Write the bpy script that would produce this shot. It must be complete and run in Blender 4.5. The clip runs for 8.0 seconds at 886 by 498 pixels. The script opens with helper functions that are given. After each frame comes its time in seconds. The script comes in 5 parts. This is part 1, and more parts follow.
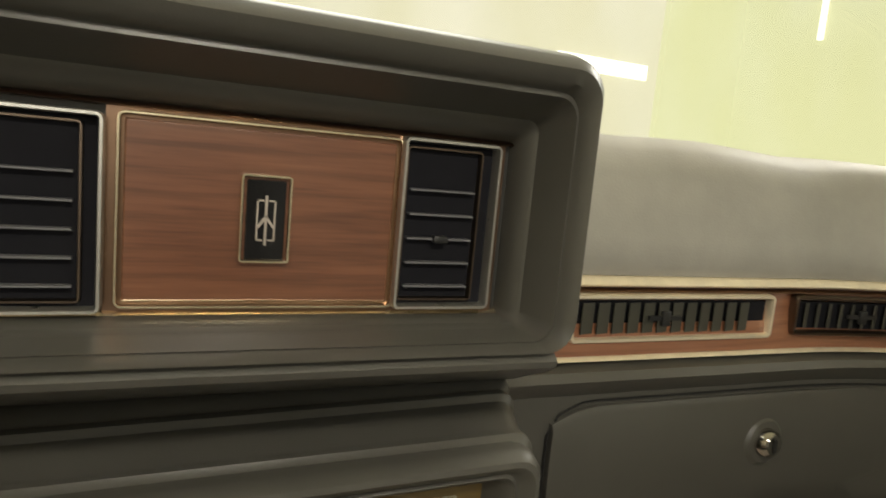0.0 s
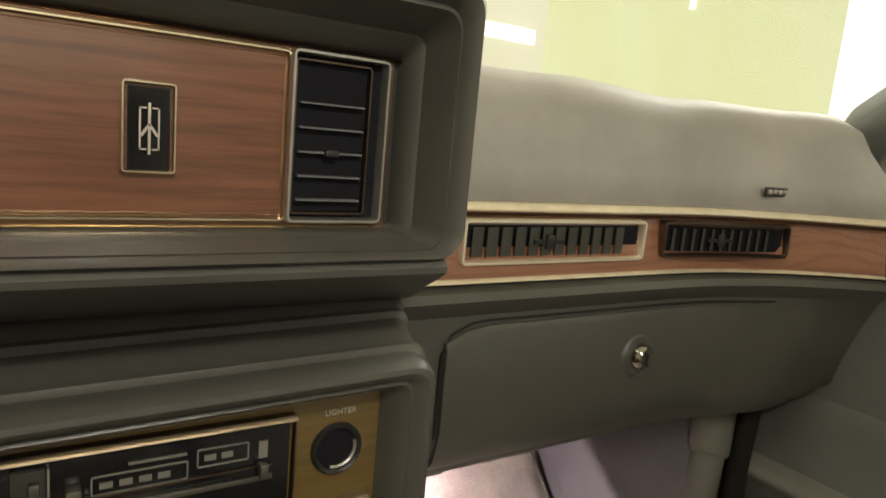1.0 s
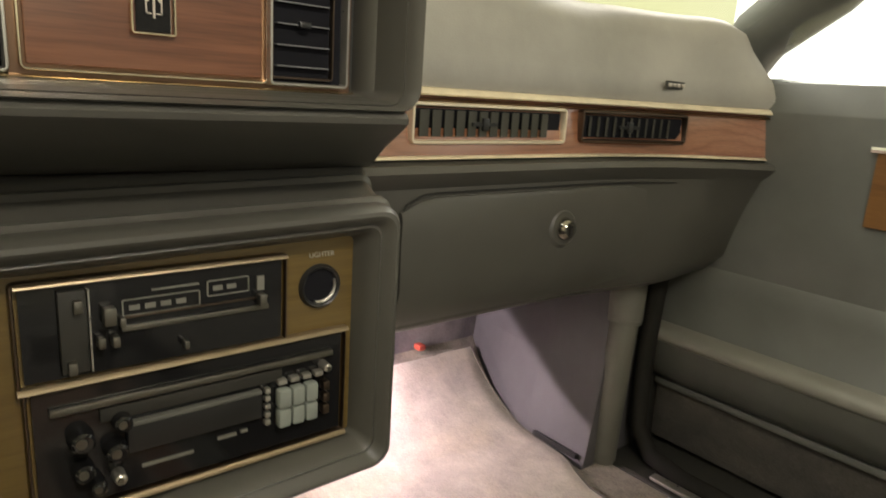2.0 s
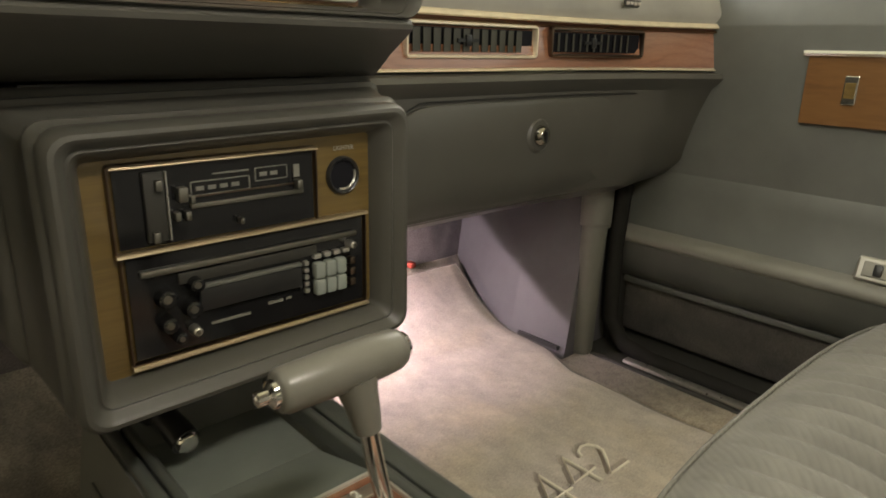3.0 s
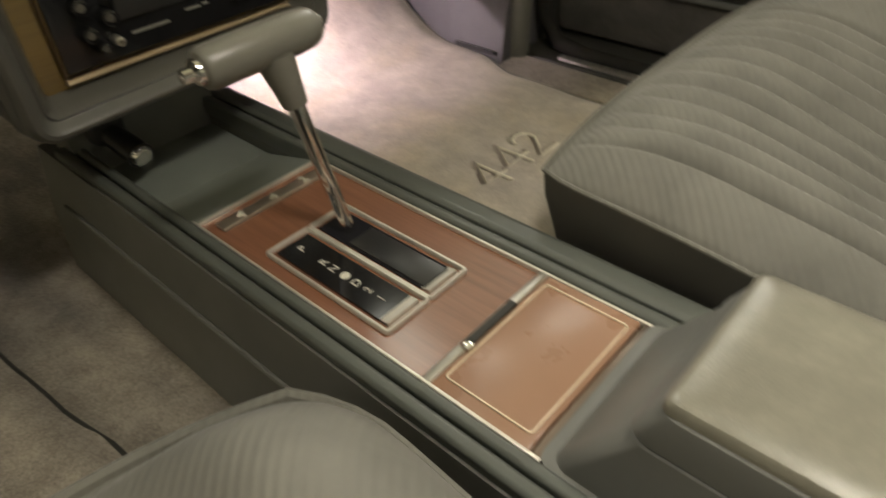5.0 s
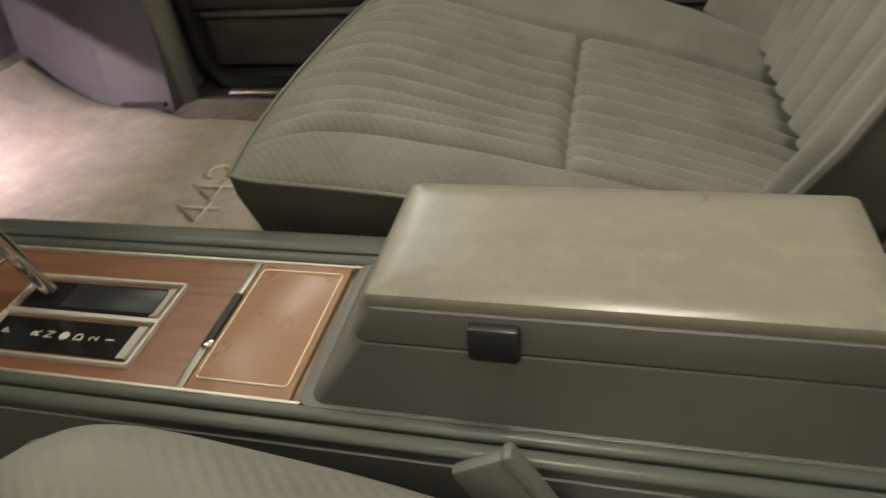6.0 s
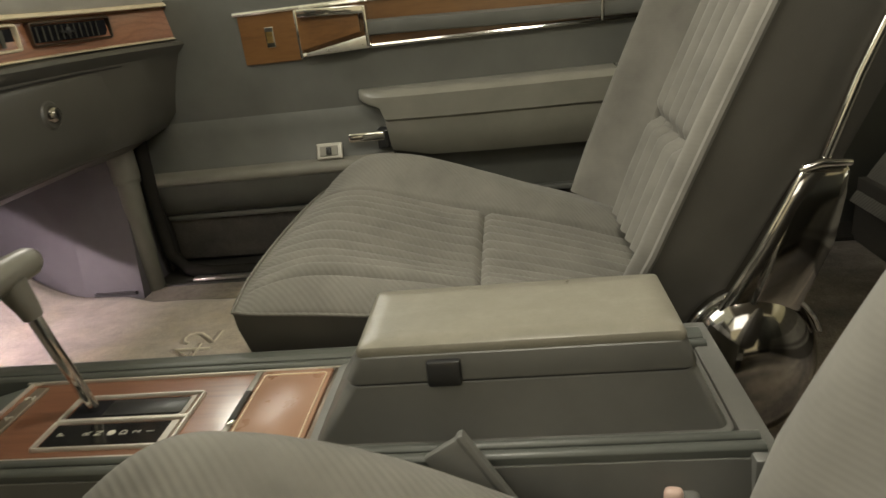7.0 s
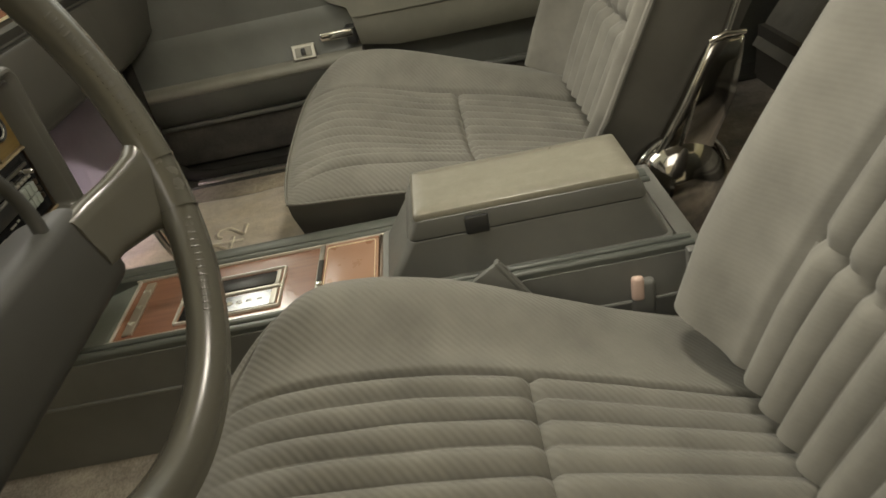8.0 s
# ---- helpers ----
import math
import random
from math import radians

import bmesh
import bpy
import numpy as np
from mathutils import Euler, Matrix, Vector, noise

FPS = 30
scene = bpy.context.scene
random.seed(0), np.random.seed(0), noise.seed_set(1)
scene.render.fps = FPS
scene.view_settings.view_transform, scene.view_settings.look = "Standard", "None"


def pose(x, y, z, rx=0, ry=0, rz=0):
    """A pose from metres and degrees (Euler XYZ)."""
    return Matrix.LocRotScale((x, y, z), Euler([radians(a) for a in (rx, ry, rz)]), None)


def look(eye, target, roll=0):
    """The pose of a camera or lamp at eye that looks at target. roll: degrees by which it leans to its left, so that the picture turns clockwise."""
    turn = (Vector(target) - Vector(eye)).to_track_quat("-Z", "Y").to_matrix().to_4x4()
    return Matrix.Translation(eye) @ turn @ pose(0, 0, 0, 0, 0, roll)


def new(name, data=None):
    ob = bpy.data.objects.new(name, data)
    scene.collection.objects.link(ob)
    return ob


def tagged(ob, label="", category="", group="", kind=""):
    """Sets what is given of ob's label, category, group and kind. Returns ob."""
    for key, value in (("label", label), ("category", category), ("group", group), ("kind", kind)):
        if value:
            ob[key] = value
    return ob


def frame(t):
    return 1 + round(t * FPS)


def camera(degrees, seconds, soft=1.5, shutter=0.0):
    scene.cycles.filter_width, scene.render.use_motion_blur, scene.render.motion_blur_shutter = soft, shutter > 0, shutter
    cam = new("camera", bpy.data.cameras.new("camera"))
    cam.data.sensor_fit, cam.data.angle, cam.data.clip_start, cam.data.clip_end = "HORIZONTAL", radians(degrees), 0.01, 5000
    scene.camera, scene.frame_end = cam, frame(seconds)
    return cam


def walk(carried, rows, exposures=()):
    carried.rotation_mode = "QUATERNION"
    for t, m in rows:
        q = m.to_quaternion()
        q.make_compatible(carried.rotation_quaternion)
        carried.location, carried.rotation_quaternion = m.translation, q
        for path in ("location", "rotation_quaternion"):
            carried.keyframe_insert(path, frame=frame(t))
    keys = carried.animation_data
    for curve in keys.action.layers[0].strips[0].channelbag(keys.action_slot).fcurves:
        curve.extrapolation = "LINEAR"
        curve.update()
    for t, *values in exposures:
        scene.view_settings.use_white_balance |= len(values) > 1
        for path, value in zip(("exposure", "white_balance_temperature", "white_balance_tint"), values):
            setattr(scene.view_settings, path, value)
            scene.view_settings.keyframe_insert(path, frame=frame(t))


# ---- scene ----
cam = camera(67.9, 8.0, shutter=0.3)
PATH = [
    (0.0, (0.083, 0.182, 0.717), (0.8757, 1.9983, 0.4471), 5.3),
    (0.5, (0.09, 0.177, 0.7), (1.0298, 1.9156, 0.3931), 5.7),
    (0.7, (0.0884, 0.1766, 0.6979), (1.0921, 1.8744, 0.3662), 6.43),
    (1.0, (0.08, 0.166, 0.69), (1.151, 1.8201, 0.348), 5.3),
    (1.5, (0.048, 0.14, 0.661), (1.2135, 1.7177, 0.2708), 4.3),
    (2.0, (0.014, 0.105, 0.64), (1.2619, 1.5959, 0.171), 3.8),
    (2.2, (0.003, 0.087, 0.634), (1.2942, 1.5292, 0.1309), 3.9),
    (3.3, (-0.097, 0.041, 0.602), (1.1467, 1.4587, -0.0638), -0.2),
    (3.5, (-0.104, 0.045, 0.606), (1.0407, 1.5056, -0.1398), 0.2),
    (3.8, (-0.1119, 0.0398, 0.5985), (0.9726, 1.4986, -0.2356), 0.99),
    (4.0, (-0.109, 0.035, 0.597), (0.9608, 1.4678, -0.2989), 1.0),
    (4.2, (-0.108, 0.031, 0.596), (0.9581, 1.4272, -0.3601), 1.1),
    (4.5, (-0.105, 0.016, 0.588), (0.9696, 1.3325, -0.4666), 1.0),
    (4.8, (-0.1006, 0.0002, 0.578), (0.9995, 1.1863, -0.598), -1.11),
    (5.0, (-0.097, -0.019, 0.581), (1.0205, 1.0545, -0.6834), -3.4),
    (5.2, (-0.0961, -0.0326, 0.5813), (1.0798, 0.8703, -0.7611), -4.01),
    (6.3, (-0.1946, -0.0978, 0.573), (1.4527, 0.1952, -0.5227), -6.93),
    (6.5, (-0.241, -0.105, 0.579), (1.5287, 0.171, -0.3109), -8.0),
    (6.7, (-0.2831, -0.1019, 0.5839), (1.5284, 0.1558, -0.2236), -6.91),
    (7.0, (-0.349, -0.095, 0.607), (1.5001, 0.13, -0.1211), -6.8),
    (7.2, (-0.4, -0.082, 0.624), (1.4337, 0.13, -0.1459), -6.5),
    (7.5, (-0.461, -0.072, 0.659), (1.32, 0.135, -0.227), -9.5),
    (7.6, (-0.474, -0.061, 0.667), (1.2792, 0.126, -0.2771), -12.2),
    (8.0, (-0.529, -0.023, 0.717), (1.1358, 0.065, -0.3879), -12.7),
]
walk(cam, [(t, look(eye, target, roll)) for t, eye, target, roll in PATH],
     [(0.0, 0.10), (1.2, 0.14), (2.0, 0.24), (3.3, 0.16), (4.6, 0.06), (5.0, -0.08), (6.5, -0.14), (7.0, -0.12), (8.0, -0.06)])

# ---- light: showroom lamps out of view, added fill lamps, and lamps in the car ----
world = bpy.data.worlds.new("world")
scene.world = world
world.use_nodes = True
world.node_tree.nodes["Background"].inputs[0].default_value = (1.0, 0.93, 0.78, 1)
world.node_tree.nodes["Background"].inputs[1].default_value = 0.32
scene.view_settings.exposure = 0.0


def area(name, place, target, sx, sy, power, colour):
    data = bpy.data.lights.new(name, "AREA")
    data.shape, data.size, data.size_y, data.energy, data.color = "RECTANGLE", sx, sy, power, colour
    ob = new(name, data)
    ob.matrix_world = look(place, target)
    return ob


WARM = (1.0, 0.945, 0.86)
area("ceiling_lamp_front", (0.6, 3.4, 3.3), (0.6, 2.6, 0), 3.2, 3.0, 210, WARM)
# Left and rear are added fill; no fixture is known at either spot.
area("fill_lamp_left", (-2.4, 0.35, 2.7), (-0.1, 0.05, 0.35), 1.4, 1.8, 25, WARM)
area("fill_lamp_rear", (-1.6, -5.5, 1.85), (0.3, 0.5, 0.62), 2.0, 1.1, 78, WARM)
area("dome_lamp", (0.137, -0.14, 1.09), (0.137, -0.04, 0.2), 0.17, 0.11, 4.9, (1.0, 0.925, 0.77))
area("ceiling_lamp_right", (4.5, 2.2, 3.3), (2.0, 1.2, 0), 0.9, 1.5, 110, WARM)
area("footwell_lamp", (0.41, 0.872, 0.300), (0.68, 0.70, 0.0), 0.020, 0.006, 1.6, (1.0, 0.79, 0.83))


# ---- materials ----
def nodes_of(name):
    m = bpy.data.materials.new(name)
    m.use_nodes = True
    t = m.node_tree
    return m, t, t.nodes["Principled BSDF"]


def link(t, a, b):
    t.links.new(a, b)


def coords(t, scale=(1, 1, 1), rot=(0, 0, 0)):
    g = t.nodes.new("ShaderNodeNewGeometry")
    mp = t.nodes.new("ShaderNodeMapping")
    mp.inputs["Scale"].default_value = scale
    mp.inputs["Rotation"].default_value = rot
    link(t, g.outputs["Position"], mp.inputs["Vector"])
    return mp.outputs["Vector"]


def ramp(t, fac, stops):
    r = t.nodes.new("ShaderNodeValToRGB")
    while len(r.color_ramp.elements) < len(stops):
        r.color_ramp.elements.new(0.5)
    for e, (p, c) in zip(r.color_ramp.elements, stops):
        e.position, e.color = p, (*c, 1)
    link(t, fac, r.inputs["Fac"])
    return r.outputs["Color"]


def noisy(t, vec, scale, detail=4, rough=0.6):
    n = t.nodes.new("ShaderNodeTexNoise")
    n.inputs["Scale"].default_value, n.inputs["Detail"].default_value, n.inputs["Roughness"].default_value = scale, detail, rough
    link(t, vec, n.inputs["Vector"])
    return n.outputs["Fac"]


def bumped(t, b, height, strength, distance):
    n = t.nodes.new("ShaderNodeBump")
    n.inputs["Strength"].default_value, n.inputs["Distance"].default_value = strength, distance
    link(t, height, n.inputs["Height"])
    link(t, n.outputs["Normal"], b.inputs["Normal"])


def mixed(t, fac, a, b_):
    """Two heights blended by a factor."""
    n = t.nodes.new("ShaderNodeMix")
    n.inputs["Factor"].default_value = fac
    link(t, a, n.inputs["A"])
    link(t, b_, n.inputs["B"])
    return n.outputs["Result"]


def shade(c, k):
    return tuple(v * k for v in c)


def vinyl(name, colour, rough=0.5, grain=900, bump=0.25, vary=0.14, worn=0.09):
    m, t, b = nodes_of(name)
    v = coords(t)
    link(t, ramp(t, noisy(t, v, 9, 5), [(0.3, shade(colour, 1 - vary)), (0.7, shade(colour, 1 + vary))]), b.inputs["Base Color"])
    r = t.nodes.new("ShaderNodeMapRange")
    link(t, noisy(t, v, 22, 4), r.inputs["Value"])
    r.inputs["To Min"].default_value, r.inputs["To Max"].default_value = rough - 0.5 * worn, rough + 0.5 * worn
    link(t, r.outputs["Result"], b.inputs["Roughness"])
    bumped(t, b, noisy(t, v, grain, 2), bump, 0.0006)
    return m


def worn_vinyl(name, colour, rubbed, rough):
    """Vinyl rubbed paler in streaks and spots."""
    m, t, b = nodes_of(name)
    v = coords(t)
    wear = mixed(t, 0.45, noisy(t, coords(t, (14, 5, 14)), 1.0, 5, 0.7), noisy(t, v, 55, 5, 0.75))
    link(t, ramp(t, wear, [(0.36, shade(colour, 0.85)), (0.50, colour), (0.62, rubbed)]), b.inputs["Base Color"])
    r = t.nodes.new("ShaderNodeMapRange")
    link(t, wear, r.inputs["Value"])
    r.inputs["To Min"].default_value, r.inputs["To Max"].default_value = rough - 0.02, rough + 0.10
    link(t, r.outputs["Result"], b.inputs["Roughness"])
    bumped(t, b, noisy(t, v, 700, 2), 0.3, 0.0006)
    return m


def metal(name, colour, rough=0.15, wear=0.03, metallic=1.0):
    m, t, b = nodes_of(name)
    b.inputs["Metallic"].default_value = metallic
    v = coords(t)
    link(t, ramp(t, noisy(t, v, 60, 4), [(0.3, shade(colour, 0.85)), (0.7, colour)]), b.inputs["Base Color"])
    r = t.nodes.new("ShaderNodeMapRange")
    link(t, noisy(t, v, 130, 4), r.inputs["Value"])
    r.inputs["To Min"].default_value, r.inputs["To Max"].default_value = max(rough - wear, 0.02), rough + wear
    link(t, r.outputs["Result"], b.inputs["Roughness"])
    return m


def wood(name, dark, mid, light, along="x", rough=0.42, lined=0.45):
    """Printed wood grain that runs along one axis: slow arches, thin dark growth lines and short pores."""
    m, t, b = nodes_of(name)
    arch = noisy(t, coords(t, {"x": (7, 9, 26), "y": (26, 7, 9)}[along]), 1.0, 3, 0.5)
    lines = noisy(t, coords(t, {"x": (9, 40, 210), "y": (210, 9, 40)}[along]), 1.0, 4, 0.65)
    fine = noisy(t, coords(t, {"x": (30, 300, 700), "y": (700, 30, 300)}[along]), 1.0, 3)
    grain = mixed(t, 0.55, arch, lines)
    mx = t.nodes.new("ShaderNodeMix")
    mx.data_type = "RGBA"
    mx.inputs["Factor"].default_value = 0.30
    link(t, ramp(t, grain, [(0.33, dark), (0.46, mid), (0.68, light)]), mx.inputs["A"])
    link(t, ramp(t, fine, [(0.32, dark), (0.55, mid), (0.75, light)]), mx.inputs["B"])
    wave = t.nodes.new("ShaderNodeTexWave")
    wave.wave_type, wave.bands_direction = "BANDS", {"x": "Z", "y": "X"}[along]
    for key, value in (("Scale", 25), ("Distortion", 13.0), ("Detail", 2.0), ("Detail Scale", 0.8), ("Detail Roughness", 0.45)):
        wave.inputs[key].default_value = value
    link(t, coords(t, {"x": (0.22, 1, 1), "y": (1, 0.22, 1)}[along]), wave.inputs["Vector"])
    grown = t.nodes.new("ShaderNodeMix")
    grown.data_type, grown.blend_type = "RGBA", "MULTIPLY"
    grown.inputs["Factor"].default_value = lined
    link(t, mx.outputs["Result"], grown.inputs["A"])
    link(t, ramp(t, wave.outputs["Fac"], [(0.02, (0.66, 0.62, 0.58)), (0.22, (0.93, 0.92, 0.91)), (0.75, (1.06, 1.07, 1.08))]), grown.inputs["B"])
    link(t, grown.outputs["Result"], b.inputs["Base Color"])
    b.inputs["Roughness"].default_value = rough
    b.inputs["Coat Weight"].default_value, b.inputs["Coat Roughness"].default_value = 1.0, 0.14
    bumped(t, b, fine, 0.05, 0.0003)
    return m


def cloth(name, colour, axis, pitch, relief, turn=0.0):
    """Ribbed velour: fine cords across the given axis, with a brushed nap."""
    m, t, b = nodes_of(name)
    nap = noisy(t, coords(t), 14, 5)
    link(t, ramp(t, nap, [(0.28, shade(colour, 0.78)), (0.72, shade(colour, 1.18))]), b.inputs["Base Color"])
    b.inputs["Roughness"].default_value = 0.92
    b.inputs["Sheen Weight"].default_value, b.inputs["Sheen Roughness"].default_value = 0.14, 0.4
    w = t.nodes.new("ShaderNodeTexWave")
    w.wave_type, w.bands_direction = "BANDS", axis
    w.inputs["Scale"].default_value = 0.314 / pitch
    w.inputs["Distortion"].default_value = 0.3
    link(t, coords(t, (1, 1, 1), (0, 0, turn)), w.inputs["Vector"])
    bumped(t, b, w.outputs["Fac"], relief, 0.0010)
    return m


def carpet(name, dark, light, scale=26):
    m, t, b = nodes_of(name)
    v = coords(t)
    pile = ramp(t, mixed(t, 0.5, noisy(t, v, scale, 5, 0.65), noisy(t, v, 420, 2)), [(0.4, dark), (0.6, light)])
    nap = ramp(t, noisy(t, coords(t, (11, 3.5, 9), (0, 0, 0.5)), 1.0, 3, 0.5), [(0.38, (0.55, 0.55, 0.58)), (0.62, (1.30, 1.28, 1.22))])
    mx = t.nodes.new("ShaderNodeMix")
    mx.data_type, mx.blend_type = "RGBA", "MULTIPLY"
    mx.inputs["Factor"].default_value = 1.0
    link(t, pile, mx.inputs["A"])
    link(t, nap, mx.inputs["B"])
    link(t, mx.outputs["Result"], b.inputs["Base Color"])
    b.inputs["Roughness"].default_value = 1.0
    b.inputs["Sheen Weight"].default_value = 0.2
    bumped(t, b, mixed(t, 0.5, noisy(t, v, 700, 3), noisy(t, v, 60, 4)), 0.7, 0.004)
    return m


def mat_carpet():
    """Beige cut pile with trodden grey areas and a yellowed stain."""
    m, t, b = nodes_of("mat_carpet")
    v = coords(t)
    pile = ramp(t, mixed(t, 0.5, noisy(t, v, 30, 5, 0.65), noisy(t, v, 420, 2)), [(0.36, (0.445, 0.402, 0.345)), (0.64, (0.655, 0.598, 0.520))])
    tint = ramp(t, noisy(t, coords(t, (5, 5, 5)), 1.3, 4, 0.6), [(0.38, (0.90, 0.90, 0.93)), (0.52, (0.98, 0.98, 0.97)), (0.64, (1.0, 0.975, 0.89))])
    mx = t.nodes.new("ShaderNodeMix")
    mx.data_type, mx.blend_type = "RGBA", "MULTIPLY"
    mx.inputs["Factor"].default_value = 1.0
    link(t, pile, mx.inputs["A"])
    link(t, tint, mx.inputs["B"])
    link(t, mx.outputs["Result"], b.inputs["Base Color"])
    b.inputs["Roughness"].default_value = 1.0
    b.inputs["Sheen Weight"].default_value = 0.2
    nap = ramp(t, noisy(t, coords(t, (34, 15, 20), (0, 0, -0.5)), 1.0, 5, 0.7), [(0.34, (0.88, 0.87, 0.87)), (0.64, (1.08, 1.07, 1.07))])
    brushed = t.nodes.new("ShaderNodeMix")
    brushed.data_type, brushed.blend_type = "RGBA", "MULTIPLY"
    brushed.inputs["Factor"].default_value = 1.0
    link(t, mx.outputs["Result"], brushed.inputs["A"])
    link(t, nap, brushed.inputs["B"])
    link(t, brushed.outputs["Result"], b.inputs["Base Color"])
    bumped(t, b, mixed(t, 0.5, noisy(t, v, 700, 3), noisy(t, v, 60, 4)), 0.6, 0.003)
    return m


def plain(name, colour, rough=0.4, metallic=0.0, vary=0.08):
    m, t, b = nodes_of(name)
    v = coords(t)
    link(t, ramp(t, noisy(t, v, 45, 4), [(0.3, shade(colour, 1 - vary)), (0.7, shade(colour, 1 + vary))]), b.inputs["Base Color"])
    b.inputs["Roughness"].default_value, b.inputs["Metallic"].default_value = rough, metallic
    return m


def glow(name, colour, strength):
    m, t, b = nodes_of(name)
    b.inputs["Emission Color"].default_value, b.inputs["Emission Strength"].default_value = (*colour, 1), strength
    b.inputs["Base Color"].default_value = (*colour, 1)
    return m


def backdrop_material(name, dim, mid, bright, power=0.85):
    """The showroom's far side, glowing by itself to look over-bright lit, with paler patches."""
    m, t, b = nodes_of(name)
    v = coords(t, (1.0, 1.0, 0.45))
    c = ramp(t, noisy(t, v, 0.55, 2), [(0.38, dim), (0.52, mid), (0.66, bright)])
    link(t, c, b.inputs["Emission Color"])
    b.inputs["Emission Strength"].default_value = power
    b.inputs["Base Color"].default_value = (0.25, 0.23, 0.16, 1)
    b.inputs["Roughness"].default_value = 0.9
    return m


GREY = (0.080, 0.077, 0.067)
DASH = vinyl("dash_vinyl", GREY, 0.38, 900, 0.12, 0.10, 0.05)
PAD = vinyl("pad_vinyl", (0.335, 0.322, 0.283), 0.55, 600, 0.35)
SOFT = vinyl("console_plastic", (0.135, 0.135, 0.122), 0.42, 1100, 0.2)
RAILG = vinyl("rail_plastic", (0.098, 0.105, 0.093), 0.34, 1100, 0.15)
TRAYGREEN = vinyl("tray_plastic", (0.195, 0.212, 0.190), 0.38, 1100, 0.15)
LID = worn_vinyl("lid_vinyl", (0.180, 0.169, 0.132), (0.215, 0.202, 0.159), 0.25)
lid_gloss = LID.node_tree.nodes["Principled BSDF"].inputs
lid_gloss["Coat Weight"].default_value, lid_gloss["Coat Roughness"].default_value = 0.3, 0.35
TRIM = vinyl("seat_side_vinyl", (0.082, 0.077, 0.066), 0.5, 800, 0.3)
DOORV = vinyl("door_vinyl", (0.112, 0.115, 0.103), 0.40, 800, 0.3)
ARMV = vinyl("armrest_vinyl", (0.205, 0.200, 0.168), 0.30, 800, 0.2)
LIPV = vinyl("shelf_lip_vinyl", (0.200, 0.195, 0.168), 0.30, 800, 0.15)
DOORLOW = carpet("door_carpet", (0.048, 0.043, 0.036), (0.085, 0.077, 0.065), 30)
WHEELG = vinyl("wheel_vinyl", (0.080, 0.076, 0.062), 0.27, 900, 0.05, 0.03, 0.02)
WHEELG.node_tree.nodes["Principled BSDF"].inputs["Specular IOR Level"].default_value = 0.65
CLOTHX = cloth("seat_cloth", (0.165, 0.160, 0.138), "X", 0.0054, 0.38, radians(45))
CLOTHZ = cloth("back_cloth", (0.165, 0.159, 0.137), "Z", 0.0042, 0.05)
MATC = mat_carpet()
LIT_EDGE = plain("lit_pile_edge", (0.84, 0.79, 0.66), 0.9)
SILLC = carpet("sill_carpet_pile", (0.255, 0.215, 0.160), (0.46, 0.395, 0.300), 70)
FLOORC = carpet("floor_carpet", (0.185, 0.162, 0.138), (0.335, 0.298, 0.252))
KICK = vinyl("kick_vinyl", (0.108, 0.104, 0.111), 0.55, 500, 0.3)
FIRE = carpet("toe_carpet", (0.15, 0.132, 0.144), (0.24, 0.218, 0.235), 12)
# Two tones of one wood: the plate's is darkened for shade under the hood.
SHADED_WOOD = wood("shaded_plate_wood", (0.102, 0.035, 0.016), (0.184, 0.071, 0.034), (0.234, 0.097, 0.047), "x", 0.38)
WOOD = wood("dash_wood", (0.150, 0.058, 0.030), (0.275, 0.116, 0.060), (0.350, 0.162, 0.087))
WOODC = wood("console_wood", (0.156, 0.063, 0.034), (0.222, 0.096, 0.053), (0.265, 0.121, 0.069), "y", 0.34, 0.22)
COPPER = vinyl("copper_lid", (0.335, 0.192, 0.124), 0.28, 500, 0.06, 0.07)
BADGE = metal("worn_badge", (0.60, 0.53, 0.46), 0.45)
SEAL = plain("rubber_seal", (0.018, 0.017, 0.015), 0.85)
SEAL.node_tree.nodes["Principled BSDF"].inputs["Specular IOR Level"].default_value = 0.2
SCUFF = metal("scuffed_steel", (0.26, 0.25, 0.22), 0.45)
OAK = wood("radio_wood", (0.092, 0.058, 0.015), (0.142, 0.092, 0.024), (0.178, 0.120, 0.034), "x", 0.35, 0.3)
DOORWOOD = wood("door_wood", (0.105, 0.046, 0.013), (0.165, 0.078, 0.024), (0.205, 0.102, 0.034), "y", 0.35, 0.3)
BRONZE = metal("bronze_trim", (0.27, 0.17, 0.115), 0.3)
DULL = metal("dull_bronze", (0.17, 0.13, 0.10), 0.35)
PALEBRASS = metal("pale_brass", (0.97, 0.86, 0.66), 0.48, 0.03, 0.65)
GOLD = metal("brass_trim", (0.97, 0.83, 0.60), 0.20, 0.02, 0.93)
OLDBRASS = metal("old_brass", (0.40, 0.32, 0.21), 0.46, 0.03, 0.85)
CHROME = metal("chrome", (0.80, 0.78, 0.74), 0.10)
STEEL = metal("plate_steel", (0.50, 0.48, 0.43), 0.38, 0.03, 0.9)
PALESTEEL = metal("pale_steel", (0.76, 0.73, 0.66), 0.44, 0.03, 0.65)
SATIN = metal("satin_chrome", (0.66, 0.64, 0.59), 0.28, 0.02, 0.85)
BLACK = plain("black_plastic", (0.020, 0.020, 0.020), 0.35)
GLOSS = plain("gloss_black", (0.010, 0.010, 0.011), 0.12)
DARK = plain("dark_plastic", (0.030, 0.029, 0.025), 0.6)
VOID = plain("vent_void", (0.012, 0.012, 0.015), 0.8)
VOID.node_tree.nodes["Principled BSDF"].inputs["Specular IOR Level"].default_value = 0.1
VANE = plain("vent_vane", (0.050, 0.049, 0.038), 0.5)
PINK = plain("pink_plastic", (0.55, 0.40, 0.33), 0.4)
GRIP = vinyl("grip_vinyl", (0.165, 0.158, 0.134), 0.34, 900, 0.1, 0.06, 0.05)
